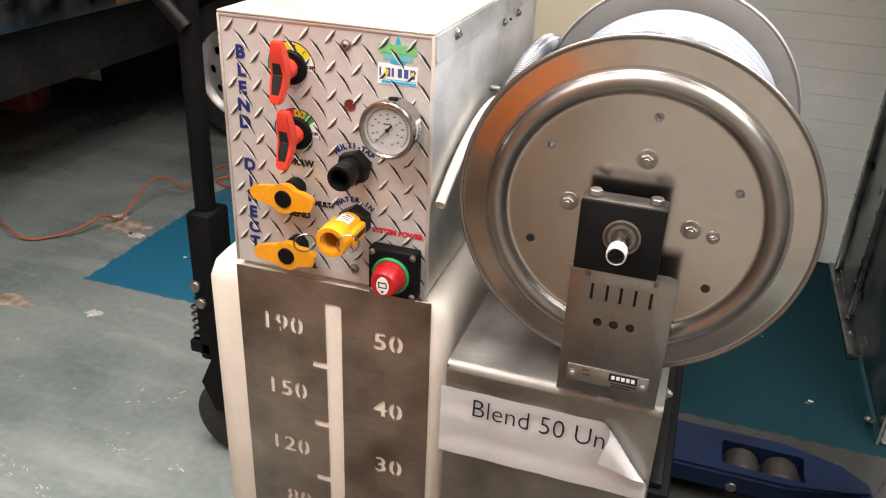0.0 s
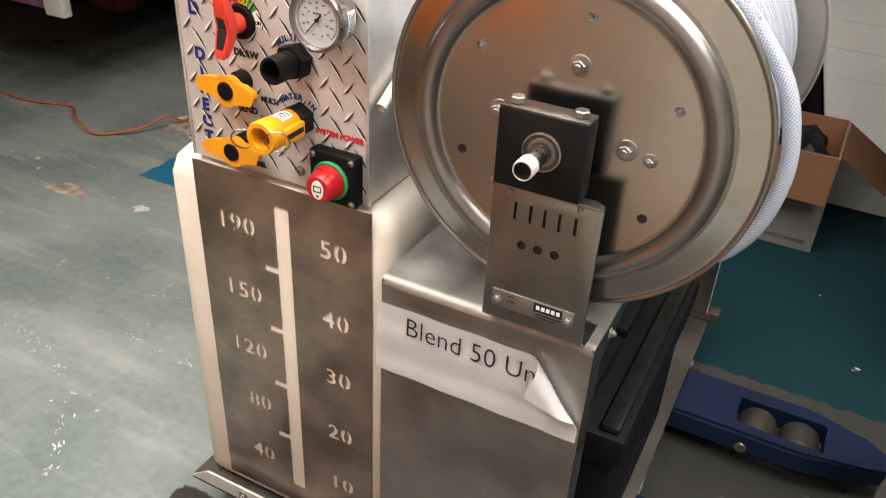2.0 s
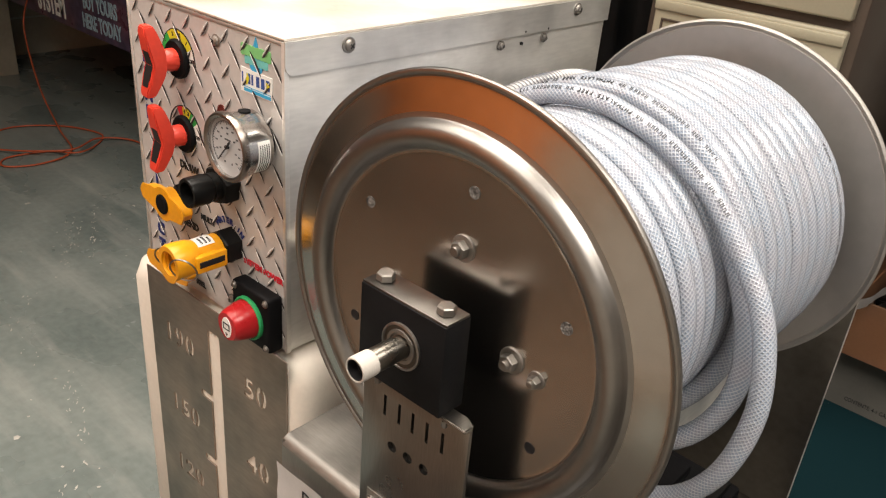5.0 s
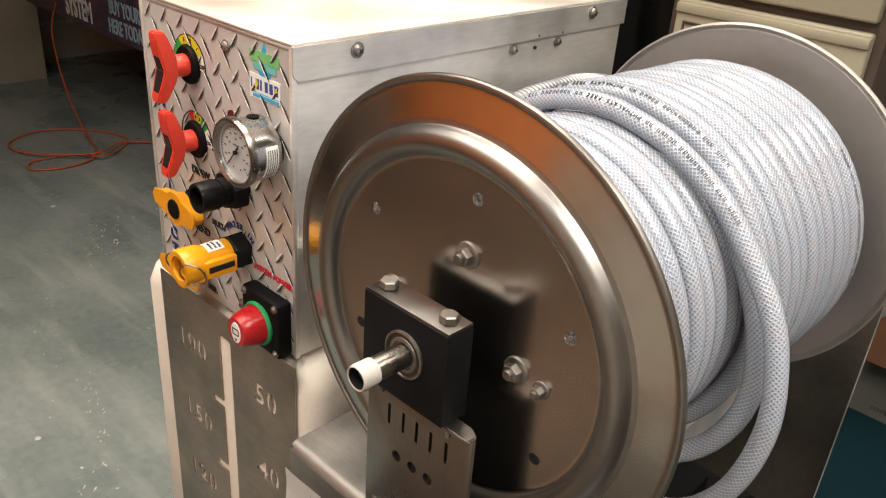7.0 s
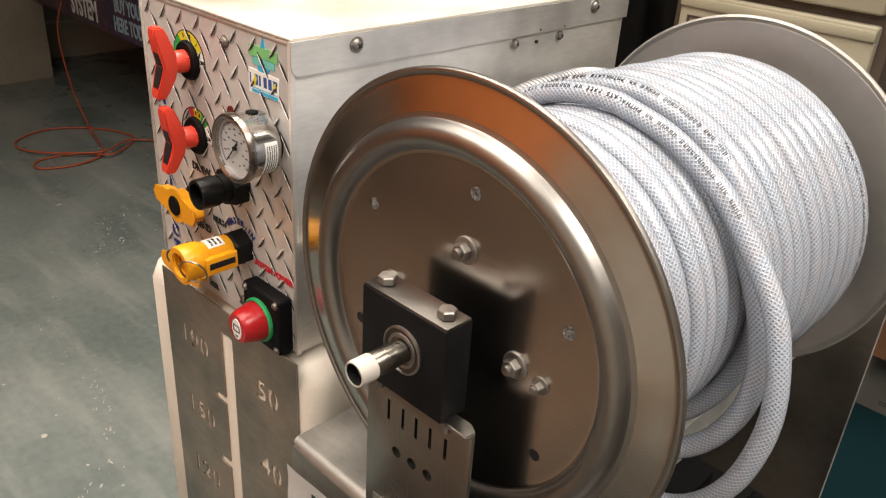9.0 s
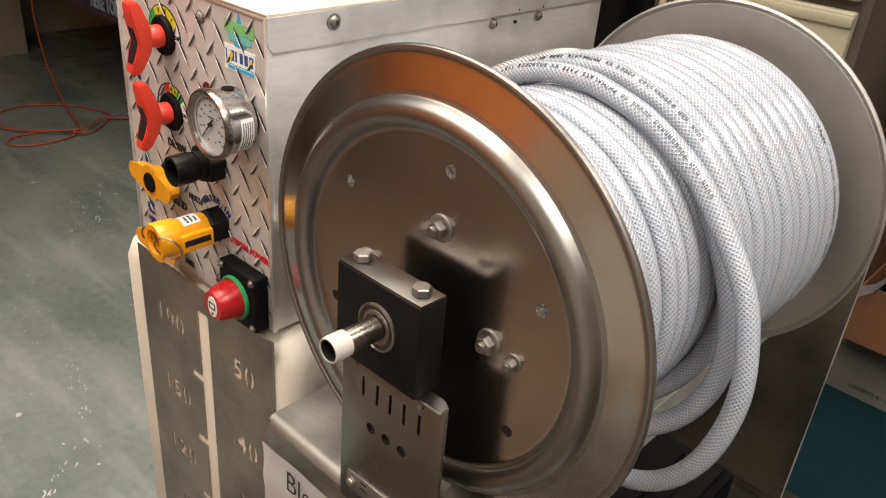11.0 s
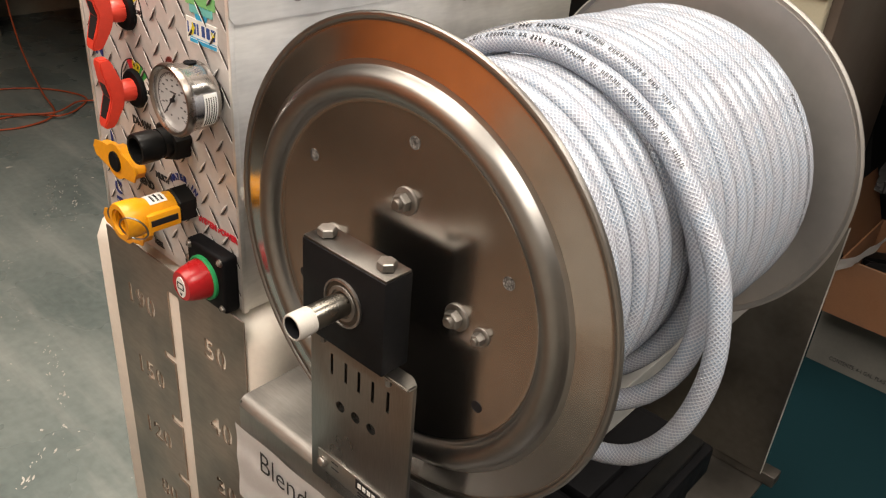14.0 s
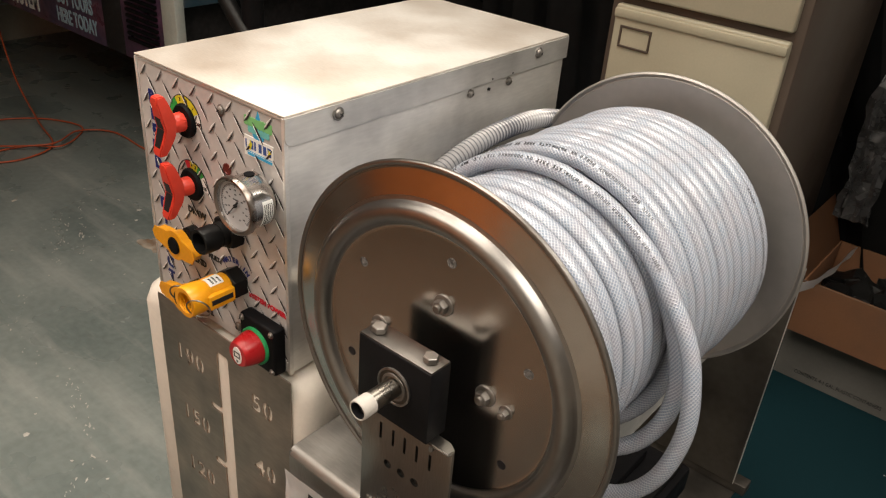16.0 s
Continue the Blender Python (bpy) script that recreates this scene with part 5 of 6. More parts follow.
for i in range(5):
    bx(bm, 0.2560 + 0.0058 * i, 0.2600 + 0.0058 * i, -0.0699, -0.0694, 0.7235, 0.7285)
part("plate_bar", bm, WHITE_INK, tag_plate)

# ---- braided hose wound on the reel ----
HR = 0.0091      # wound tight
LOOSE = 0.0096   # hanging free
PITCH = 0.0203


def axis_z(y):
    """The reel's axis dips a little towards the back."""
    return 0.9115 - 0.0215 * (y + 0.028)


def helix(r_of, y0, y1, a0):
    turns = (y1 - y0) / PITCH
    n = int(turns * 56)
    out = []
    for i in range(n + 1):
        t = i / n
        a = a0 + 2 * math.pi * turns * t
        y = y0 + (y1 - y0) * t
        r = r_of(y, a)
        y += 0.0012 * math.sin(a * 0.41 + 1) + 0.0008 * math.sin(a * 1.13)
        out.append(Vector((CX + r * math.cos(a), y, axis_z(y) + r * math.sin(a))))
    return out


def wob(y, a):
    return 0.0012 * math.sin(y * 140 + a * 0.5) + 0.0010 * math.sin(a * 0.37 + 2)


hose = thing("water_hose", (CX, 0.2, 0.75), "clear braided hose wound on the reel, one loop hanging loose", "hose")
bm = B()
inner = helix(lambda y, a: 0.1470 + wob(y, a) - 0.004 * math.exp(-((y - 0.165) / 0.03) ** 2), -0.008, 0.414, 0.6)
sweep(bm, inner, HR, 12)
part("lower_wrap", bm, BRAID, hose, "", 60)
bm = B()
# upper wrap: from the rear flange forward, one wide turn, then the loose loop
up = helix(lambda y, a: 0.1632 + wob(y, a) - 0.006 * max(0, (y - 0.385) / 0.03), 0.1795, 0.4160, radians(84))
up.reverse()
for i in range(1, 57):
    t = i / 56
    a = radians(84) - 2 * math.pi * t
    y = 0.1795 - 0.0385 * (t * t * (3 - 2 * t))
    up.append(Vector((CX + 0.1635 * math.cos(a), y, axis_z(y) + 0.1635 * math.sin(a))))
LOOP_TOP = [(0.1640, 66, 0.1400), (0.1670, 50, 0.1395), (0.1722, 37, 0.1385)]
loop = [(CX + r * math.cos(radians(a)), y, axis_z(y) + r * math.sin(radians(a))) for r, a, y in LOOP_TOP]
loop += [(0.4290, 0.1350, 0.9550), (0.4490, 0.1300, 0.9020), (0.4540, 0.1260, 0.8500),
         (0.4410, 0.1220, 0.7900), (0.4090, 0.1210, 0.7430), (0.3610, 0.1220, 0.7200), (0.3100, 0.1250, 0.7200), (0.2600, 0.1280, 0.7400), (0.2100, 0.1300, 0.7580)]
path = up + smooth_path([up[-1]] + loop, 0.012)[1:]
sweep(bm, path, lambda i: HR + (LOOSE - HR) * min(1.0, max(0.0, (i - len(up) + 70) / 60)), 14)
part("upper_wrap", bm, BRAID, hose, "", 60)
bm = B()
slack = [(0.295, 0.162, 1.045), (0.350, 0.160, 1.018), (0.397, 0.156, 0.965), (0.424, 0.150, 0.905), (0.426, 0.145, 0.850), (0.402, 0.139, 0.800), (0.357, 0.134, 0.766), (0.302, 0.131, 0.750), (0.240, 0.130, 0.746), (0.18, 0.132, 0.760)]
sweep(bm, smooth_path(slack, 0.012), LOOSE, 14)
part("slack_turn", bm, BRAID, hose, "", 60)


# printed lines along the hose: its plain words, bars for the maker's names
GLYPHS = {}


def glyph(ch):
    if ch not in GLYPHS:
        if ch == "#":
            b = B()
            bx(b, -0.0012, -0.0006, -0.0018, 0.0019, -0.0002, 0.0002)
            bx(b, 0.0004, 0.0011, -0.0018, 0.0019, -0.0002, 0.0002)
            GLYPHS[ch] = finish(b, "bar", None)
        else:
            GLYPHS[ch] = writing(ch, 0.0054, 0.0002, Matrix.Identity(4), 0.0001, 0.95)
    return GLYPHS[ch]


def hose_print(track, near, body, lean, gap=0.0039):
    """Letters set along the hose, read against the way that it is laid; lean turns them off the top."""
    b = B()
    at = min(range(len(track)), key=lambda i: (track[i] - Vector(near)).length)
    left = 0.0
    for ch in body:
        while left > 0 and at > 1:
            left -= (track[at] - track[at - 1]).length
            at -= 1
        here = track[at].lerp(track[at + 1], min(1.0, -left / max((track[at + 1] - track[at]).length, 1e-6))) if left < 0 else track[at]
        left += gap
        if ch == " ":
            continue
        t = (track[at - 1] - track[at + 1]).normalized()
        out = Vector((here.x - CX, 0, here.z - axis_z(here.y))).normalized()
        n = (out * math.cos(radians(lean)) + Vector((0, -1, 0)) * math.sin(radians(lean)))
        n = (n - t * n.dot(t)).normalized()
        u = n.cross(t)
        m = Matrix((t, u, n)).transposed().to_4x4()
        m.translation = here + n * (LOOSE + 0.00010)
        me = glyph(ch).copy()
        me.transform(m)
        b.from_mesh(me)
        bpy.data.meshes.remove(me)
    return b


LINE = "#### ### ########## ##### ## PHTHALATE FREE ## ######## 1/2\" I.D. MAX. 200 PSI"
part("printed_line", hose_print(path, (0.378, 0.140, 1.008), LINE, 44), INK, hose)
part("printed_line", hose_print(path, (0.345, 0.1795, 1.041), LINE, 30), INK, hose)
part("printed_line", hose_print(path, (0.405, 0.372, 0.885), LINE[:34], 5), GREY_INK, hose)

# ribbed suction hose and thin white tube beside the control box
def ribbed(i):
    return 0.0122 + 0.0020 * math.sin(i * 2 * math.pi / 4)


bm = B()
sweep(bm, smooth_path([(0.040, 0.06, 0.85), (0.045, 0.13, 0.937), (0.050, 0.23, 0.987), (0.052, 0.34, 1.004), (0.052, 0.46, 0.990), (0.050, 0.60, 0.93), (0.045, 0.70, 0.84), (0.03, 0.74, 0.742)], 0.0016), ribbed, 16)
SUCTION = braid_material("ribbed_clear_hose", (0.09, 0.095, 0.11), (0.37, 0.37, 0.38), 0, 0.0064, 0.22)
solo("suction_hose", bm, SUCTION, "ribbed white suction hose arching beside the control box", "hose", angle=70)
bm = B()
tube_path = smooth_path([(0.0095, 0.010, 0.872), (0.0100, 0.09, 0.914), (0.013, 0.19, 0.945), (0.024, 0.26, 0.945), (0.036, 0.33, 0.89), (0.036, 0.37, 0.81), (0.02, 0.38, 0.742)], 0.01)
sweep(bm, tube_path, 0.0068, 16, False, False)
thin = thing("drain_tube", (0.02, 0.3, 0.742), "thin white plastic tube lying along the control box", "tube")
part("tube_wall", bm, WHITE_TANK, thin, "", 60)
bm = B()
sweep(bm, tube_path[1:4], 0.0052, 16)
part("tube_bore", bm, WHITE_INK, thin)
bm = B()
cyl(bm, (0.0, 0.262, 0.958), (0.016, 0.262, 0.958), 0.0045, None, 14, 0.001)
solo("side_stud", bm, CHROME, "small bright stud on the control box side", "bolt")

# ---- filing cabinet ----
def cabinet():
    fy, x0, x1 = 1.28, -0.330, 0.135
    c = thing("filing_cabinet", ((x0 + x1) / 2, fy + 0.3, 0), "cream and brown steel filing cabinet", "cabinet")
    b = B()
    bx(b, x0, x1, fy + 0.02, fy + 0.62, 0.0, 1.32, 0.006)
    part("carcass", b, BROWN, c, "brown enamelled carcass")
    for k in range(4):
        z0 = 0.045 + 0.318 * k
        b = B()
        bx(b, x0 + 0.022, x1 - 0.022, fy, fy + 0.03, z0, z0 + 0.298, 0.006, 3)
        bx(b, x0 + 0.022, x1 - 0.022, fy - 0.006, fy + 0.01, z0 + 0.268, z0 + 0.290, 0.004)
        d = part("drawer", b, CREAM, c, "cream drawer front")
        h = B()
        lx, lz = x0 + 0.085, z0 + 0.225
        for a in ((lx - 0.042, lx + 0.042, lz - 0.026, lz - 0.021), (lx - 0.042, lx + 0.042, lz + 0.021, lz + 0.026), (lx - 0.042, lx - 0.037, lz - 0.021, lz + 0.021), (lx + 0.037, lx + 0.042, lz - 0.021, lz + 0.021)):
            bx(h, a[0], a[1], fy - 0.004, fy + 0.001, a[2], a[3], 0.001)
        part("card_holder", h, BROWN, d, "brown label frame")
    return c


cabinet()

# ---- open carton with bags ----
def carton():
    c = thing("cardboard_carton", (0.37, 1.75, 0), "open white-lined carton, its brown flaps folded out", "box")
    x0, x1, y0, y1, h, t = 0.232, 0.545, 1.592, 1.915, 0.308, 0.005
    for name, a in (("side", (x0, x1, y0, y0 + t)), ("side", (x0, x1, y1 - t, y1)), ("side", (x0, x0 + t, y0 + t, y1 - t)), ("side", (x1 - t, x1, y0 + t, y1 - t))):
        b = B()
        bx(b, *a, 0.0, h, 0.001)
        w = part("carton_side", b, CARDBOARD, c)
        b = B()
        if a[2] == y0 and a[3] == y0 + t:
            front_side = w
            bx(b, x0, x1, y0 - 0.0016, y0 - 0.0002, 0.0, h - 0.001)
            part("white_lining", b, CARTON_WHITE, w)
        elif a[1] == x1 and a[0] > x0 + 0.1:
            bx(b, x1 + 0.0002, x1 + 0.0016, y0, y1, 0.0, h - 0.001)
            part("white_lining", b, CARTON_WHITE, w)
        else:
            b.free()
    b = B()
    bx(b, x0 + t, x1 - t, y0 + t, y1 - t, 0.0, 0.004)
    part("carton_base", b, CARDBOARD, c)

    def flap(p, q, out, name="carton_flap"):
        b = B()
        v = [b.verts.new(Vector(k)) for k in (p, q, Vector(q) + Vector(out), Vector(p) + Vector(out))]
        b.faces.new(v)
        bmesh.ops.solidify(b, geom=list(b.faces), thickness=0.004)
        part(name, b, CARDBOARD, c, "bare brown inner flap")

    flap((x0, y0 - 0.004, h), (x1 - 0.004, y0 - 0.004, h), (0.0, -0.072, -0.118))
    flap((x1 + 0.004, y0 + 0.01, h), (x1 + 0.004, y1 - 0.01, h), (0.135, 0.0, -0.085))
    flap((x0, y1, h), (x1, y1, h), (0.0, 0.03, -0.05))
    flap((x0, y0 + 0.01, h), (x0, y1 - 0.01, h), (-0.055, 0.0, 0.14))
    me = writing("CONTENTS: 4-1 GAL. PLASTIC CONTAINERS", 0.0165, 0.0002, facing(0.405, y0 - 0.0022, 0.028), 0.0001, 0.72)
    part("printed_line", me, INK, front_side)
    for k, (x, y) in enumerate(((0.315, 1.69), (0.38, 1.74), (0.46, 1.69), (0.315, 1.83), (0.44, 1.83))):
        b = B()
        bmesh.ops.create_icosphere(b, subdivisions=3, radius=0.078, matrix=Matrix.Translation((x, y, 0.19 + 0.02 * (k % 3))))
        for v in b.verts:
            v.co += Vector((noise.noise(v.co * 22), noise.noise(v.co * 22 + Vector((5, 0, 0))), noise.noise(v.co * 22 + Vector((0, 9, 0))))) * 0.03
        part("wrapped_bottle", b, BLACK_GLOSS, c, "dark wrapped bottle", 25)


carton()
bm = B()
pts = []
for j in range(15):
    pts.append([bm.verts.new((0.195 + 0.012 * i + 0.02 * noise.noise(Vector((i * 0.5, j * 0.4, 0))), 1.86 + 0.03 * noise.noise(Vector((i * 0.7, j * 0.6, 4))), 0.40 + 0.03 * j)) for i in range(9)])
for p, q in zip(pts, pts[1:]):
    for i in range(8):
        bm.faces.new((p[i], p[i + 1], q[i + 1], q[i]))
bmesh.ops.solidify(bm, geom=list(bm.faces), thickness=0.002)
solo("plastic_bag", bm, CLEAR_PLASTIC, "crumpled clear plastic bag hanging above the carton", "bag")
bm = B()
strip = smooth_path([(0.236, 1.520, 0.300), (0.254, 1.566, 0.303), (0.268, 1.604, 0.308), (0.276, 1.690, 0.309), (0.284, 1.830, 0.309)], 0.018)
rows_ = [[bm.verts.new((v.x + 0.004 * k + 0.003 * math.sin(i * 0.9), v.y, v.z - 0.004 + 0.019 * k + 0.002 * math.sin(i * 1.3 + k))) for k in range(3)] for i, v in enumerate(strip)]
for p, q in zip(rows_, rows_[1:]):
    for k in range(2):
        bm.faces.new((p[k], p[k + 1], q[k + 1], q[k]))
bmesh.ops.solidify(bm, geom=list(bm.faces), thickness=0.0015)
solo("paper_strip", bm, PAPER, "white strip of card lying on the carton flap", "paper")

film = thing("clear_wrap", (0.3, 1.88, 0.30), "loose strips of clear wrapping film against black sheeting", "wrapping")
for pts, wd in (([(0.324, 1.88, 0.649), (0.285, 1.88, 0.621), (0.271, 1.88, 0.55), (0.277, 1.88, 0.458), (0.290, 1.88, 0.39)], 0.008),
                ([(0.192, 1.88, 0.74), (0.215, 1.88, 0.642), (0.236, 1.88, 0.514)], 0.012)):
    b = B()
    tr = smooth_path(pts, 0.02)
    sweep(b, tr, lambda i, w=wd, n=len(tr): w * (0.35 + 0.65 * abs(math.sin(i * 1.7))) * (0.4 + 0.6 * math.sin(math.pi * (i + 0.5) / n)), 5)
    part("film_strip", b, CLEAR_PLASTIC, film)

# ---- upright metal rack at the side ----
rack = thing("metal_rack", (0.86, 1.4, 0), "upright galvanised steel rack side with rivets and a foot rail", "rack")
bm = B()
bx(bm, 0.862, 0.867, 0.95, 1.93, 0.022, 1.7, 0.001)
part("rack_side", bm, GALV, rack)
bm = B()
bx(bm, 0.826, 0.862, 1.33, 1.935, 0.0, 0.020, 0.003)
part("foot_rail", bm, GALV, rack)
bm = B()
bx(bm, 0.867, 0.925, 0.948, 1.04, 0.0, 0.008, 0.002)
part("foot_plate", bm, GALV, rack)
bm = B()
bx(bm, 0.856, 0.862, 0.945, 0.950, 0.002, 1.7, 0.001)
part("front_edge", bm, ALU, rack, "bright front edge")
bm = B()
bolt_head(bm, 0.897, 0.985, 0.008, 0.007, (0, 0, 1))
part("foot_bolt", bm, CHROME, rack)
for y in (1.54, 1.88):
    b = B()
    bx(b, 0.842, 0.862, y, y + 0.035, 0.02, 1.7, 0.003)
    up_r = part("upright", b, GALV, rack)
    for k in range(9):
        r = B()
        cyl(r, (0.842, y + 0.017, 0.14 + 0.15 * k), (0.8385, y + 0.017, 0.14 + 0.15 * k), 0.006, 0.004, 12)
        part("rivet", r, CHROME, up_r)
        r = B()
        bx(r, 0.8412, 0.8422, y + 0.013, y + 0.021, 0.205 + 0.15 * k, 0.225 + 0.15 * k)
        part("slot", r, INK, up_r)
for y in (1.02, 1.45, 1.80):
    b = B()
    pan_screw(b, 0.845, y, 0.020, 0.008, (0, 0, 1))
    part("foot_screw", b, CHROME, rack)
bm = B()
lathe(bm, [(0.02, 0), (0.02, 0.05), (0.026, 0.055), (0.026, 0.075), (0, 0.08)], (0.79, 1.60, 0.80), (1, 0, 0), 24, False)
bx(bm, 0.80, 0.845, 1.585, 1.615, 0.74, 0.79, 0.004)
valve = solo("brass_valve", bm, YELLOW, "yellow brass valve body on the rack side", "valve")
bm = B()
bx(bm, 0.825, 0.842, 1.585, 1.615, 0.70, 0.735, 0.003)
part("valve_handle", bm, RED_DARK, valve, "red handle")

# stretch-wrapped bundle beside the fork tips
bm = B()
bx(bm, 0.752, 1.20, 0.362, 0.502, 0.001, 0.78, 0.02, 3)
bmesh.ops.subdivide_edges(bm, edges=[e for e in bm.edges if e.calc_length() > 0.09], cuts=9, use_grid_fill=True)
for v in bm.verts:
    if v.co.z > 0.02:
        k = noise.noise(Vector((v.co.x * 14, v.co.y * 14, v.co.z * 5)))
        v.co.x += 0.010 * k - (0.010 if v.co.x < 0.8 and v.co.z < 0.24 else 0.0)
        v.co.y = max(0.352, v.co.y + 0.008 * noise.noise(v.co * 16))
solo("wrapped_load", bm, FILM, "grey bundle in crinkled clear stretch wrap on the floor", "bundle", angle=25)

# ---- trailer in the far corner ----
trailer = thing("trailer", (-2.95, 2.0, 0.0), "dark printed box trailer with white corner posts, parked in shade", "trailer")
bm = B()
bx(bm, -3.95, -1.96, 1.115, 3.1, 0.42, 2.4, 0.01)
part("trailer_body", bm, CHASSIS, trailer)
for x0, x1, mm in ((-3.95, -2.42, WRAP_DARK), (-2.42, -2.28, CHASSIS), (-2.28, -1.985, WRAP)):
    b = B()
    bx(b, x0, x1, 1.098, 1.116, 0.40, 2.4, 0.003)
    side = part("side_panel", b, mm, trailer, "dark purple printed side panel")
    if mm is WRAP:
        for k in range(9):
            v = B()
            bx(v, -2.235, -2.03, 1.088, 1.099, 0.475 + 0.022 * k, 0.487 + 0.022 * k, 0.002)
            part("louvre", v, BLACK, side)
        v = B()
        for bxx, bzz, rr in ((-2.22, 0.79, 0.035), (-2.13, 0.76, 0.045), (-2.05, 0.80, 0.03)):
            lathe(v, [(rr, 0), (rr, 0.003), (0, 0.003)], (bxx, 1.099, bzz), (0, -1, 0), 24, False)
        part("printed_blob", v, GREEN_INK, side)
    if x1 == -2.42:
        me = writing("SYSTEM", 0.125, 0.001, facing(-3.08, 1.0965, 0.468), 0.003, 0.62)
        spell("letter", me, WHITE_INK, side)
        for body, z in (("BUY YOURS", 0.535), ("HERE TODAY", 0.455)):
            me = writing(body, 0.085, 0.001, facing(-2.635, 1.0965, z), 0.002, 0.62)
            spell("letter", me, PALE_BLUE, side)
bm = B()
bx(bm, -1.985, -1.895, 1.085, 1.125, 0.385, 2.4, 0.006)
post = part("corner_post", bm, POST_PAINT, trailer, "white painted corner post")
bm = B()
bx(bm, -1.915, -1.902, 1.080, 1.088, 0.46, 0.53, 0.003)
part("latch", bm, BLACK, post)
bm = B()
bx(bm, -1.96, -1.90, 1.125, 3.1, 0.655, 0.76, 0.008)
part("rear_bumper", bm, GALV, trailer, "grey steel rear bumper")
bm = B()
bx(bm, -1.902, -1.890, 1.78, 1.87, 0.665, 0.70, 0.003)
part("marker_lamp", bm, CARDBOARD, trailer, "small amber marker lamp")


def road_wheel(x, y, z, r):
    b = B()
    w = 0.17
    lathe(b, [(r * 0.64, 0), (r * 0.9, 0.0), (r * 0.97, 0.02), (r, 0.04), (r, w - 0.04), (r * 0.97, w - 0.02), (r * 0.9, w), (r * 0.64, w)], (x, y, z), (0, 1, 0), 56, False)
    t = part("road_wheel", b, RUBBER, trailer, "steel road wheel with round holes")
    b = B()
    lathe(b, [(r * 0.66, 0.0), (r * 0.68, 0.006), (r * 0.62, 0.012), (r * 0.57, 0.035), (r * 0.50, 0.030), (r * 0.32, 0.012), (r * 0.2, 0.020), (0, 0.02), (0, 0.026), (r * 0.2, 0.026), (r * 0.57, 0.045), (r * 0.66, 0.04)], (x, y, z), (0, 1, 0), 56, False)
    me = finish(b, "rim", WHEEL_METAL)
    hs = []
    for k in range(10):
        a = 2 * math.pi * k / 10
        h = B()
        cyl(h, (x + r * 0.45 * math.cos(a), y - 0.1, z + r * 0.45 * math.sin(a)), (x + r * 0.45 * math.cos(a), y + 0.2, z + r * 0.45 * math.sin(a)), r * 0.062, None, 18)
        hs.append(finish(h, "hole", WHEEL_METAL))
    part("rim", carve(me, hs), None, t, "silver painted steel rim")


road_wheel(-1.65, 2.20, 0.322, 0.32)
bm = B()
sweep(bm, smooth_path([(-1.92, 1.45, 1.1), (-1.86, 1.9, 0.86), (-1.80, 2.35, 0.62)], 0.1), 0.02, 10)
part("brace", bm, CHASSIS, trailer)
bm = B()
bx(bm, -2.40, -2.22, 2.0, 2.01, 0.34, 0.345, 0.001)
bx(bm, -2.40, -2.22, 2.0, 2.005, 0.27, 0.34, 0.001)
part("step_plate", bm, GALV, trailer)
bm = B()
bx(bm, -2.75, -2.55, 1.9, 2.05, 0.10, 0.34, 0.02, 3)
solo("fuel_can", bm, PLUG, "red plastic can standing under the trailer", "can")

# ---- pillar and cable ----
bm = B()
bx(bm, -4.05, -3.70, 0.55, 1.15, 0.0, 3.2, 0.004)
solo("pillar", bm, PILLAR, "cream painted square pillar against the wall", "pillar", kind="structure")

cord_pts = [(-3.30, 1.09, 0.46), (-3.32, 1.06, 0.32), (-3.10, 1.00, 0.12), (-2.78, 0.93, 0.02), (-2.52, 0.86, 0.012), (-2.47, 0.72, 0.006), (-2.52, 0.60, 0.006), (-2.60, 0.64, 0.006), (-2.58, 0.79, 0.006), (-2.47, 0.86, 0.02), (-2.54, 0.97, 0.006),
            (-2.65, 1.05, 0.006), (-2.83, 0.97, 0.006), (-2.93, 0.80, 0.006), (-2.85, 0.64, 0.006), (-2.68, 0.65, 0.014), (-2.50, 0.84, 0.026), (-2.58, 1.00, 0.018), (-2.50, 1.12, 0.006), (-2.25, 1.12, 0.006)]
cord_end = [(-2.07, 1.17, 0.006), (-1.97, 1.10, 0.02), (-1.88, 1.05, 0.03), (-1.80, 1.04, 0.008), (-1.73, 1.09, 0.010), (-1.67, 1.15, 0.025), (-1.635, 1.235, 0.045), (-1.62, 1.30, 0.008),
            (-1.615, 1.385, 0.05), (-1.61, 1.50, 0.09), (-1.575, 1.55, 0.08), (-1.54, 1.575, 0.03), (-1.54, 1.66, 0.05), (-1.515, 1.77, 0.05), (-1.49, 1.84, 0.05), (-1.44, 1.81, 0.03), (-1.51, 1.76, 0.008),
            (-1.44, 1.72, 0.006), (-1.30, 1.70, 0.006), (-1.0, 1.6, 0.006)]
cord_pts += cord_end
bm = B()
sweep(bm, smooth_path(cord_pts, 0.02), 0.0037, 8)
solo("extension_cord", bm, CORD, "orange extension cord snaking and coiled over the floor", "cord", angle=60)


# bare patches where the floor paint has flaked away
def flake(cx, cy, r, seed, material, stretch=1.0):
    rnd = random.Random(seed)
    b = B()
    n = 26
    ring = []
    for k in range(n):
        a = 2 * math.pi * k / n
        rr = r * (0.55 + 0.6 * rnd.random())
        ring.append((cx + stretch * rr * math.cos(a), cy + rr * math.sin(a) * 0.7))
    t = [b.verts.new((x, y, 0.0018)) for x, y in ring]
    lo = [b.verts.new((x, y, -0.001)) for x, y in ring]
    b.faces.new(t)
    for i in range(n):
        b.faces.new((t[i], t[(i + 1) % n], lo[(i + 1) % n], lo[i]))
    return b


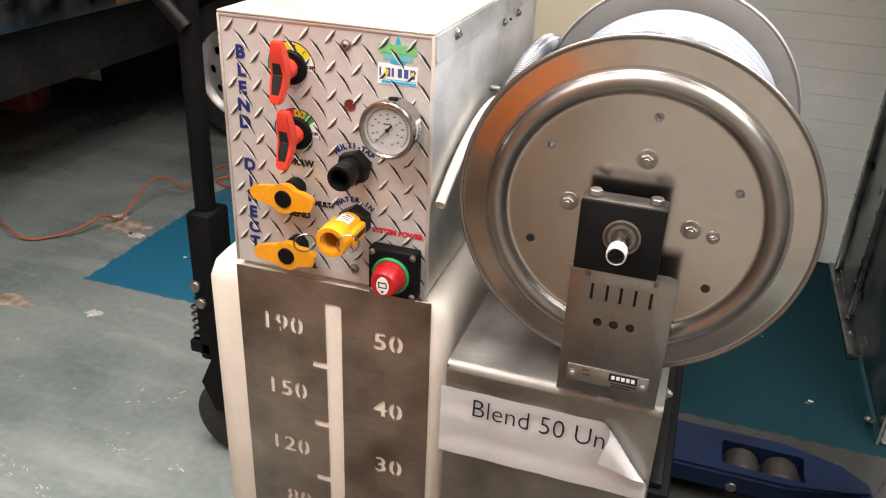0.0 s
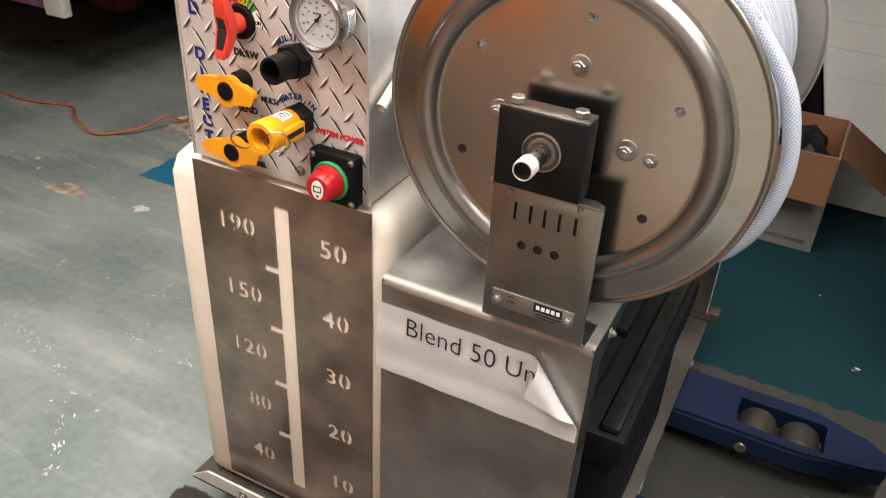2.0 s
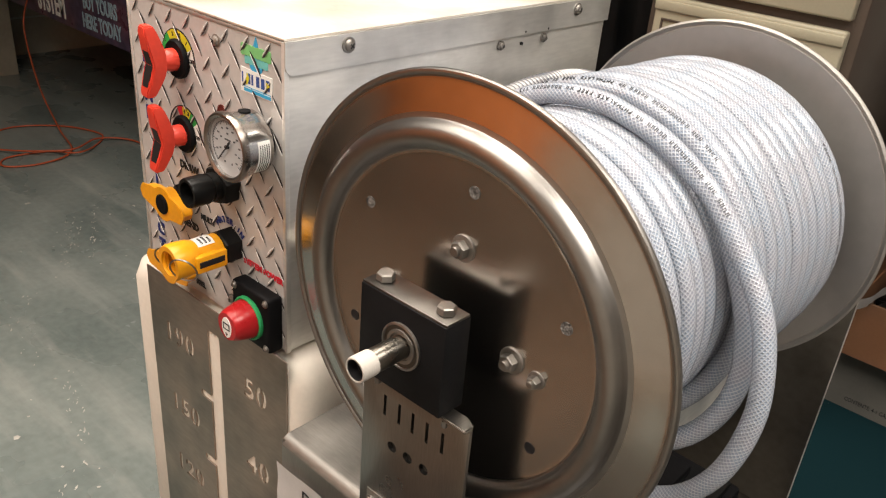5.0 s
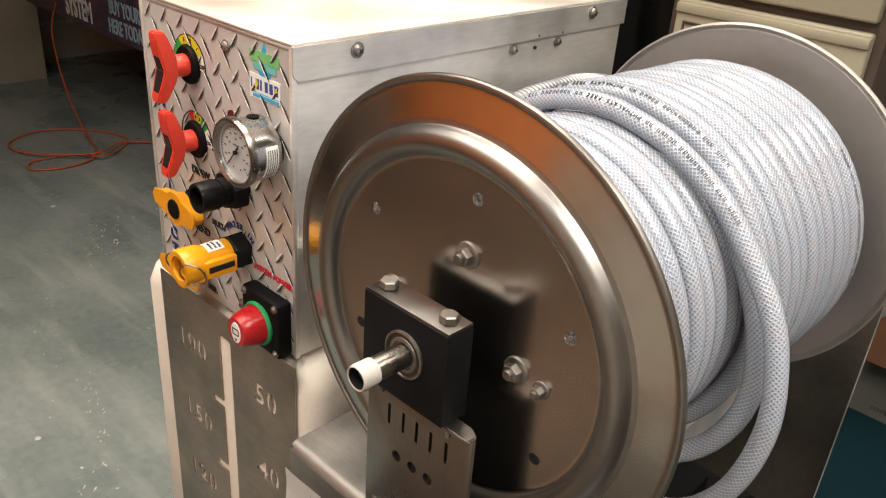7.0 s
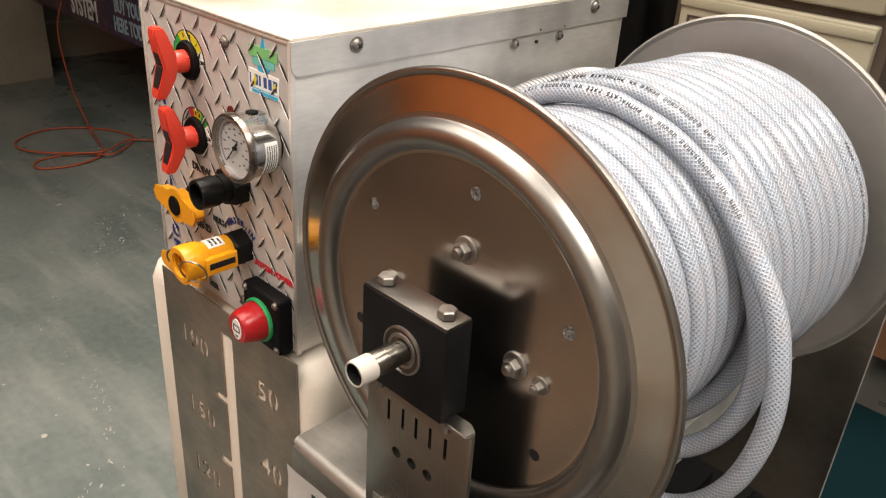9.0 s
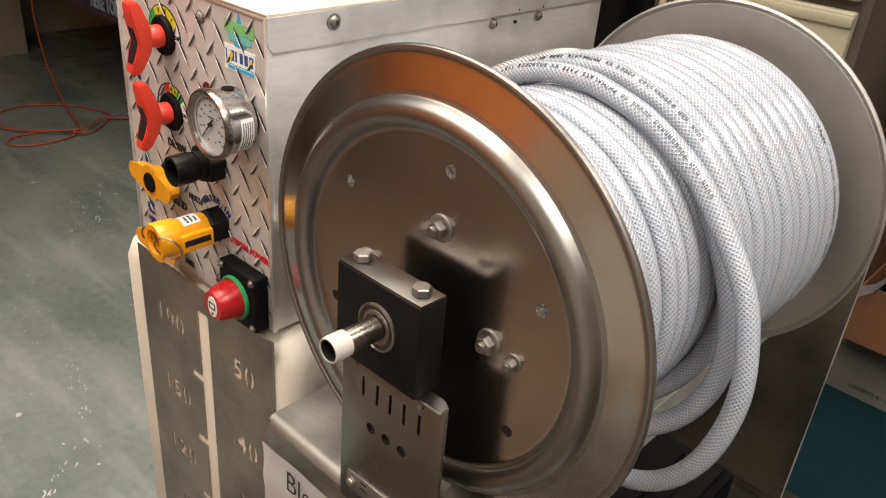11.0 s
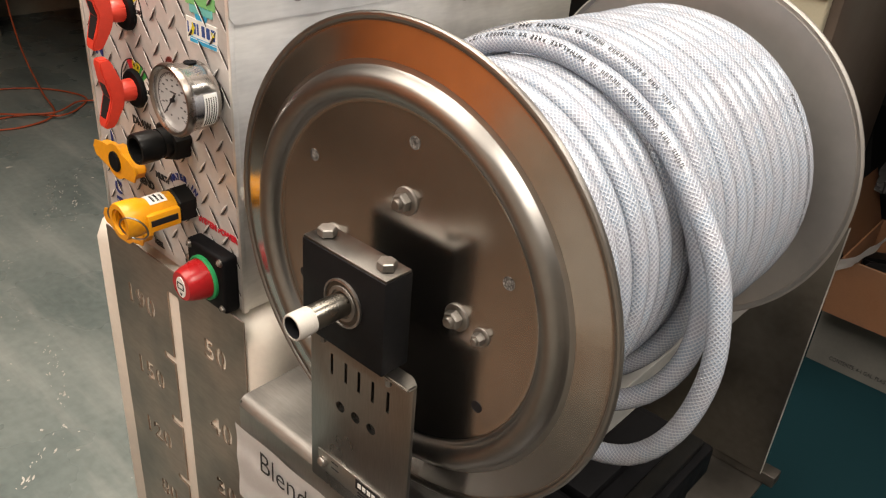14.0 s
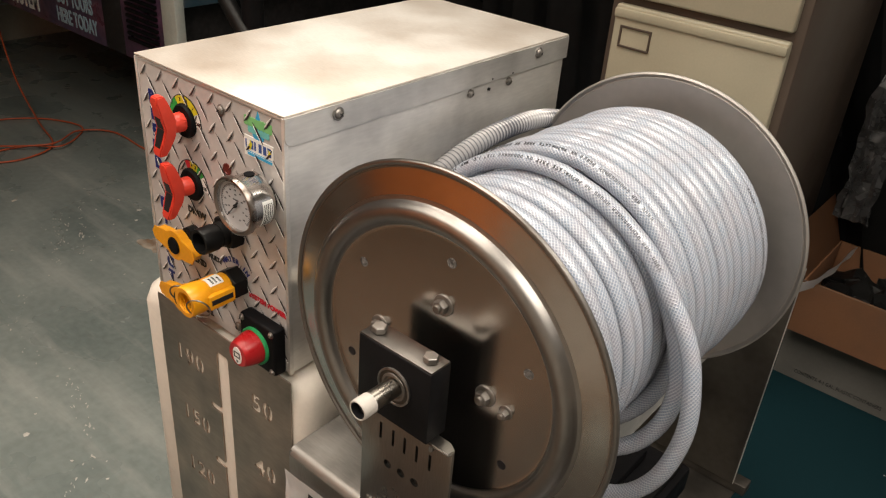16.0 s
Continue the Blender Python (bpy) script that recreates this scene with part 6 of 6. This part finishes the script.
BARE = mat("bare_rusty_concrete", (0.20, 0.13, 0.085), 0.8, 0, 60, 0.25, 30, 0.25, 0.3, other=(0.42, 0.38, 0.32))
PALE = mat("pale_bare_concrete", (0.52, 0.50, 0.46), 0.8, 0, 90, 0.2, 30, 0.15, 0.3)
for cx, cy, r, sd, mm, st in ((-1.58, 1.27, 0.085, 1, BARE, 1.3), (-1.55, 0.71, 0.060, 2, BARE, 1.2), (-1.49, 1.22, 0.028, 3, PALE, 1.4), (-1.64, 1.33, 0.03, 4, PALE, 1.2), (-1.28, 0.74, 0.03, 5, PALE, 1.0), (0.715, 1.075, 0.006, 6, PALE, 1.2)):
    solo("floor_patch", flake(cx, cy, r, sd, mm, st), mm, "bare flaked patch in the floor paint", "stain", kind="structure")
rnd = random.Random(11)
fl = B()
for k in range(130):
    x, y = rnd.uniform(-2.6, -0.4), rnd.uniform(-0.8, 1.3)
    if rnd.random() < 0.03:
        x, y = rnd.uniform(0.4, 0.8), rnd.uniform(0.95, 1.9)
    s = rnd.uniform(0.0015, 0.005) * (2.2 if rnd.random() < 0.07 else 1)
    v = [fl.verts.new((x + s * rnd.uniform(0.5, 1.5) * math.cos(a), y + s * rnd.uniform(0.5, 1.5) * math.sin(a), 0.0015)) for a in (0, 1.2, 2.4, 3.7, 5.0)]
    fl.faces.new(v)
solo("paint_flecks", fl, PALE, "pale flecks scattered over the painted floor", "flecks", kind="stuff")


# dragged scuffs: broken lines of chips through the paint
sc = B()
rnd = random.Random(5)
for line, spread, count in ((((-2.03, 0.71), (-1.64, 0.51)), 0.006, 40), (((-1.99, 0.60), (-1.81, 0.52), (-1.63, 0.42)), 0.020, 60), (((-1.14, 0.18), (-1.05, 0.16), (-0.95, 0.12), (-0.83, 0.09), (-0.74, 0.02)), 0.010, 40),
                            (((-0.86, 0.28), (-0.64, 0.27)), 0.006, 26), (((-0.78, 0.02), (-0.70, -0.06), (-0.66, -0.12)), 0.008, 26), (((-1.57, 0.31), (-1.41, 0.17), (-1.19, 0.13)), 0.02, 14), (((-0.95, 0.42), (-0.80, 0.50)), 0.01, 16)):
    for k in range(count):
        f = rnd.random() * (len(line) - 1)
        i = min(int(f), len(line) - 2)
        a, c = line[i], line[i + 1]
        x = a[0] + (c[0] - a[0]) * (f - i) + rnd.gauss(0, spread * 0.5)
        y = a[1] + (c[1] - a[1]) * (f - i) + rnd.gauss(0, spread)
        s = rnd.uniform(0.0008, 0.0026)
        lx = s * rnd.uniform(1, 4)
        t = math.atan2(c[1] - a[1], c[0] - a[0]) + rnd.gauss(0, 0.35)
        vs = []
        for q in (0, 1.1, 2.2, 3.3, 4.5, 5.4):
            u, w = lx * math.cos(q) * rnd.uniform(0.6, 1.2), s * math.sin(q) * rnd.uniform(0.5, 1.2)
            vs.append(sc.verts.new((x + u * math.cos(t) - w * math.sin(t), y + u * math.sin(t) + w * math.cos(t), 0.0013)))
        sc.faces.new(vs)
solo("floor_scuffs", sc, PALE, "broken lines of pale scuffs in the floor paint", "scuffs", kind="stuff")
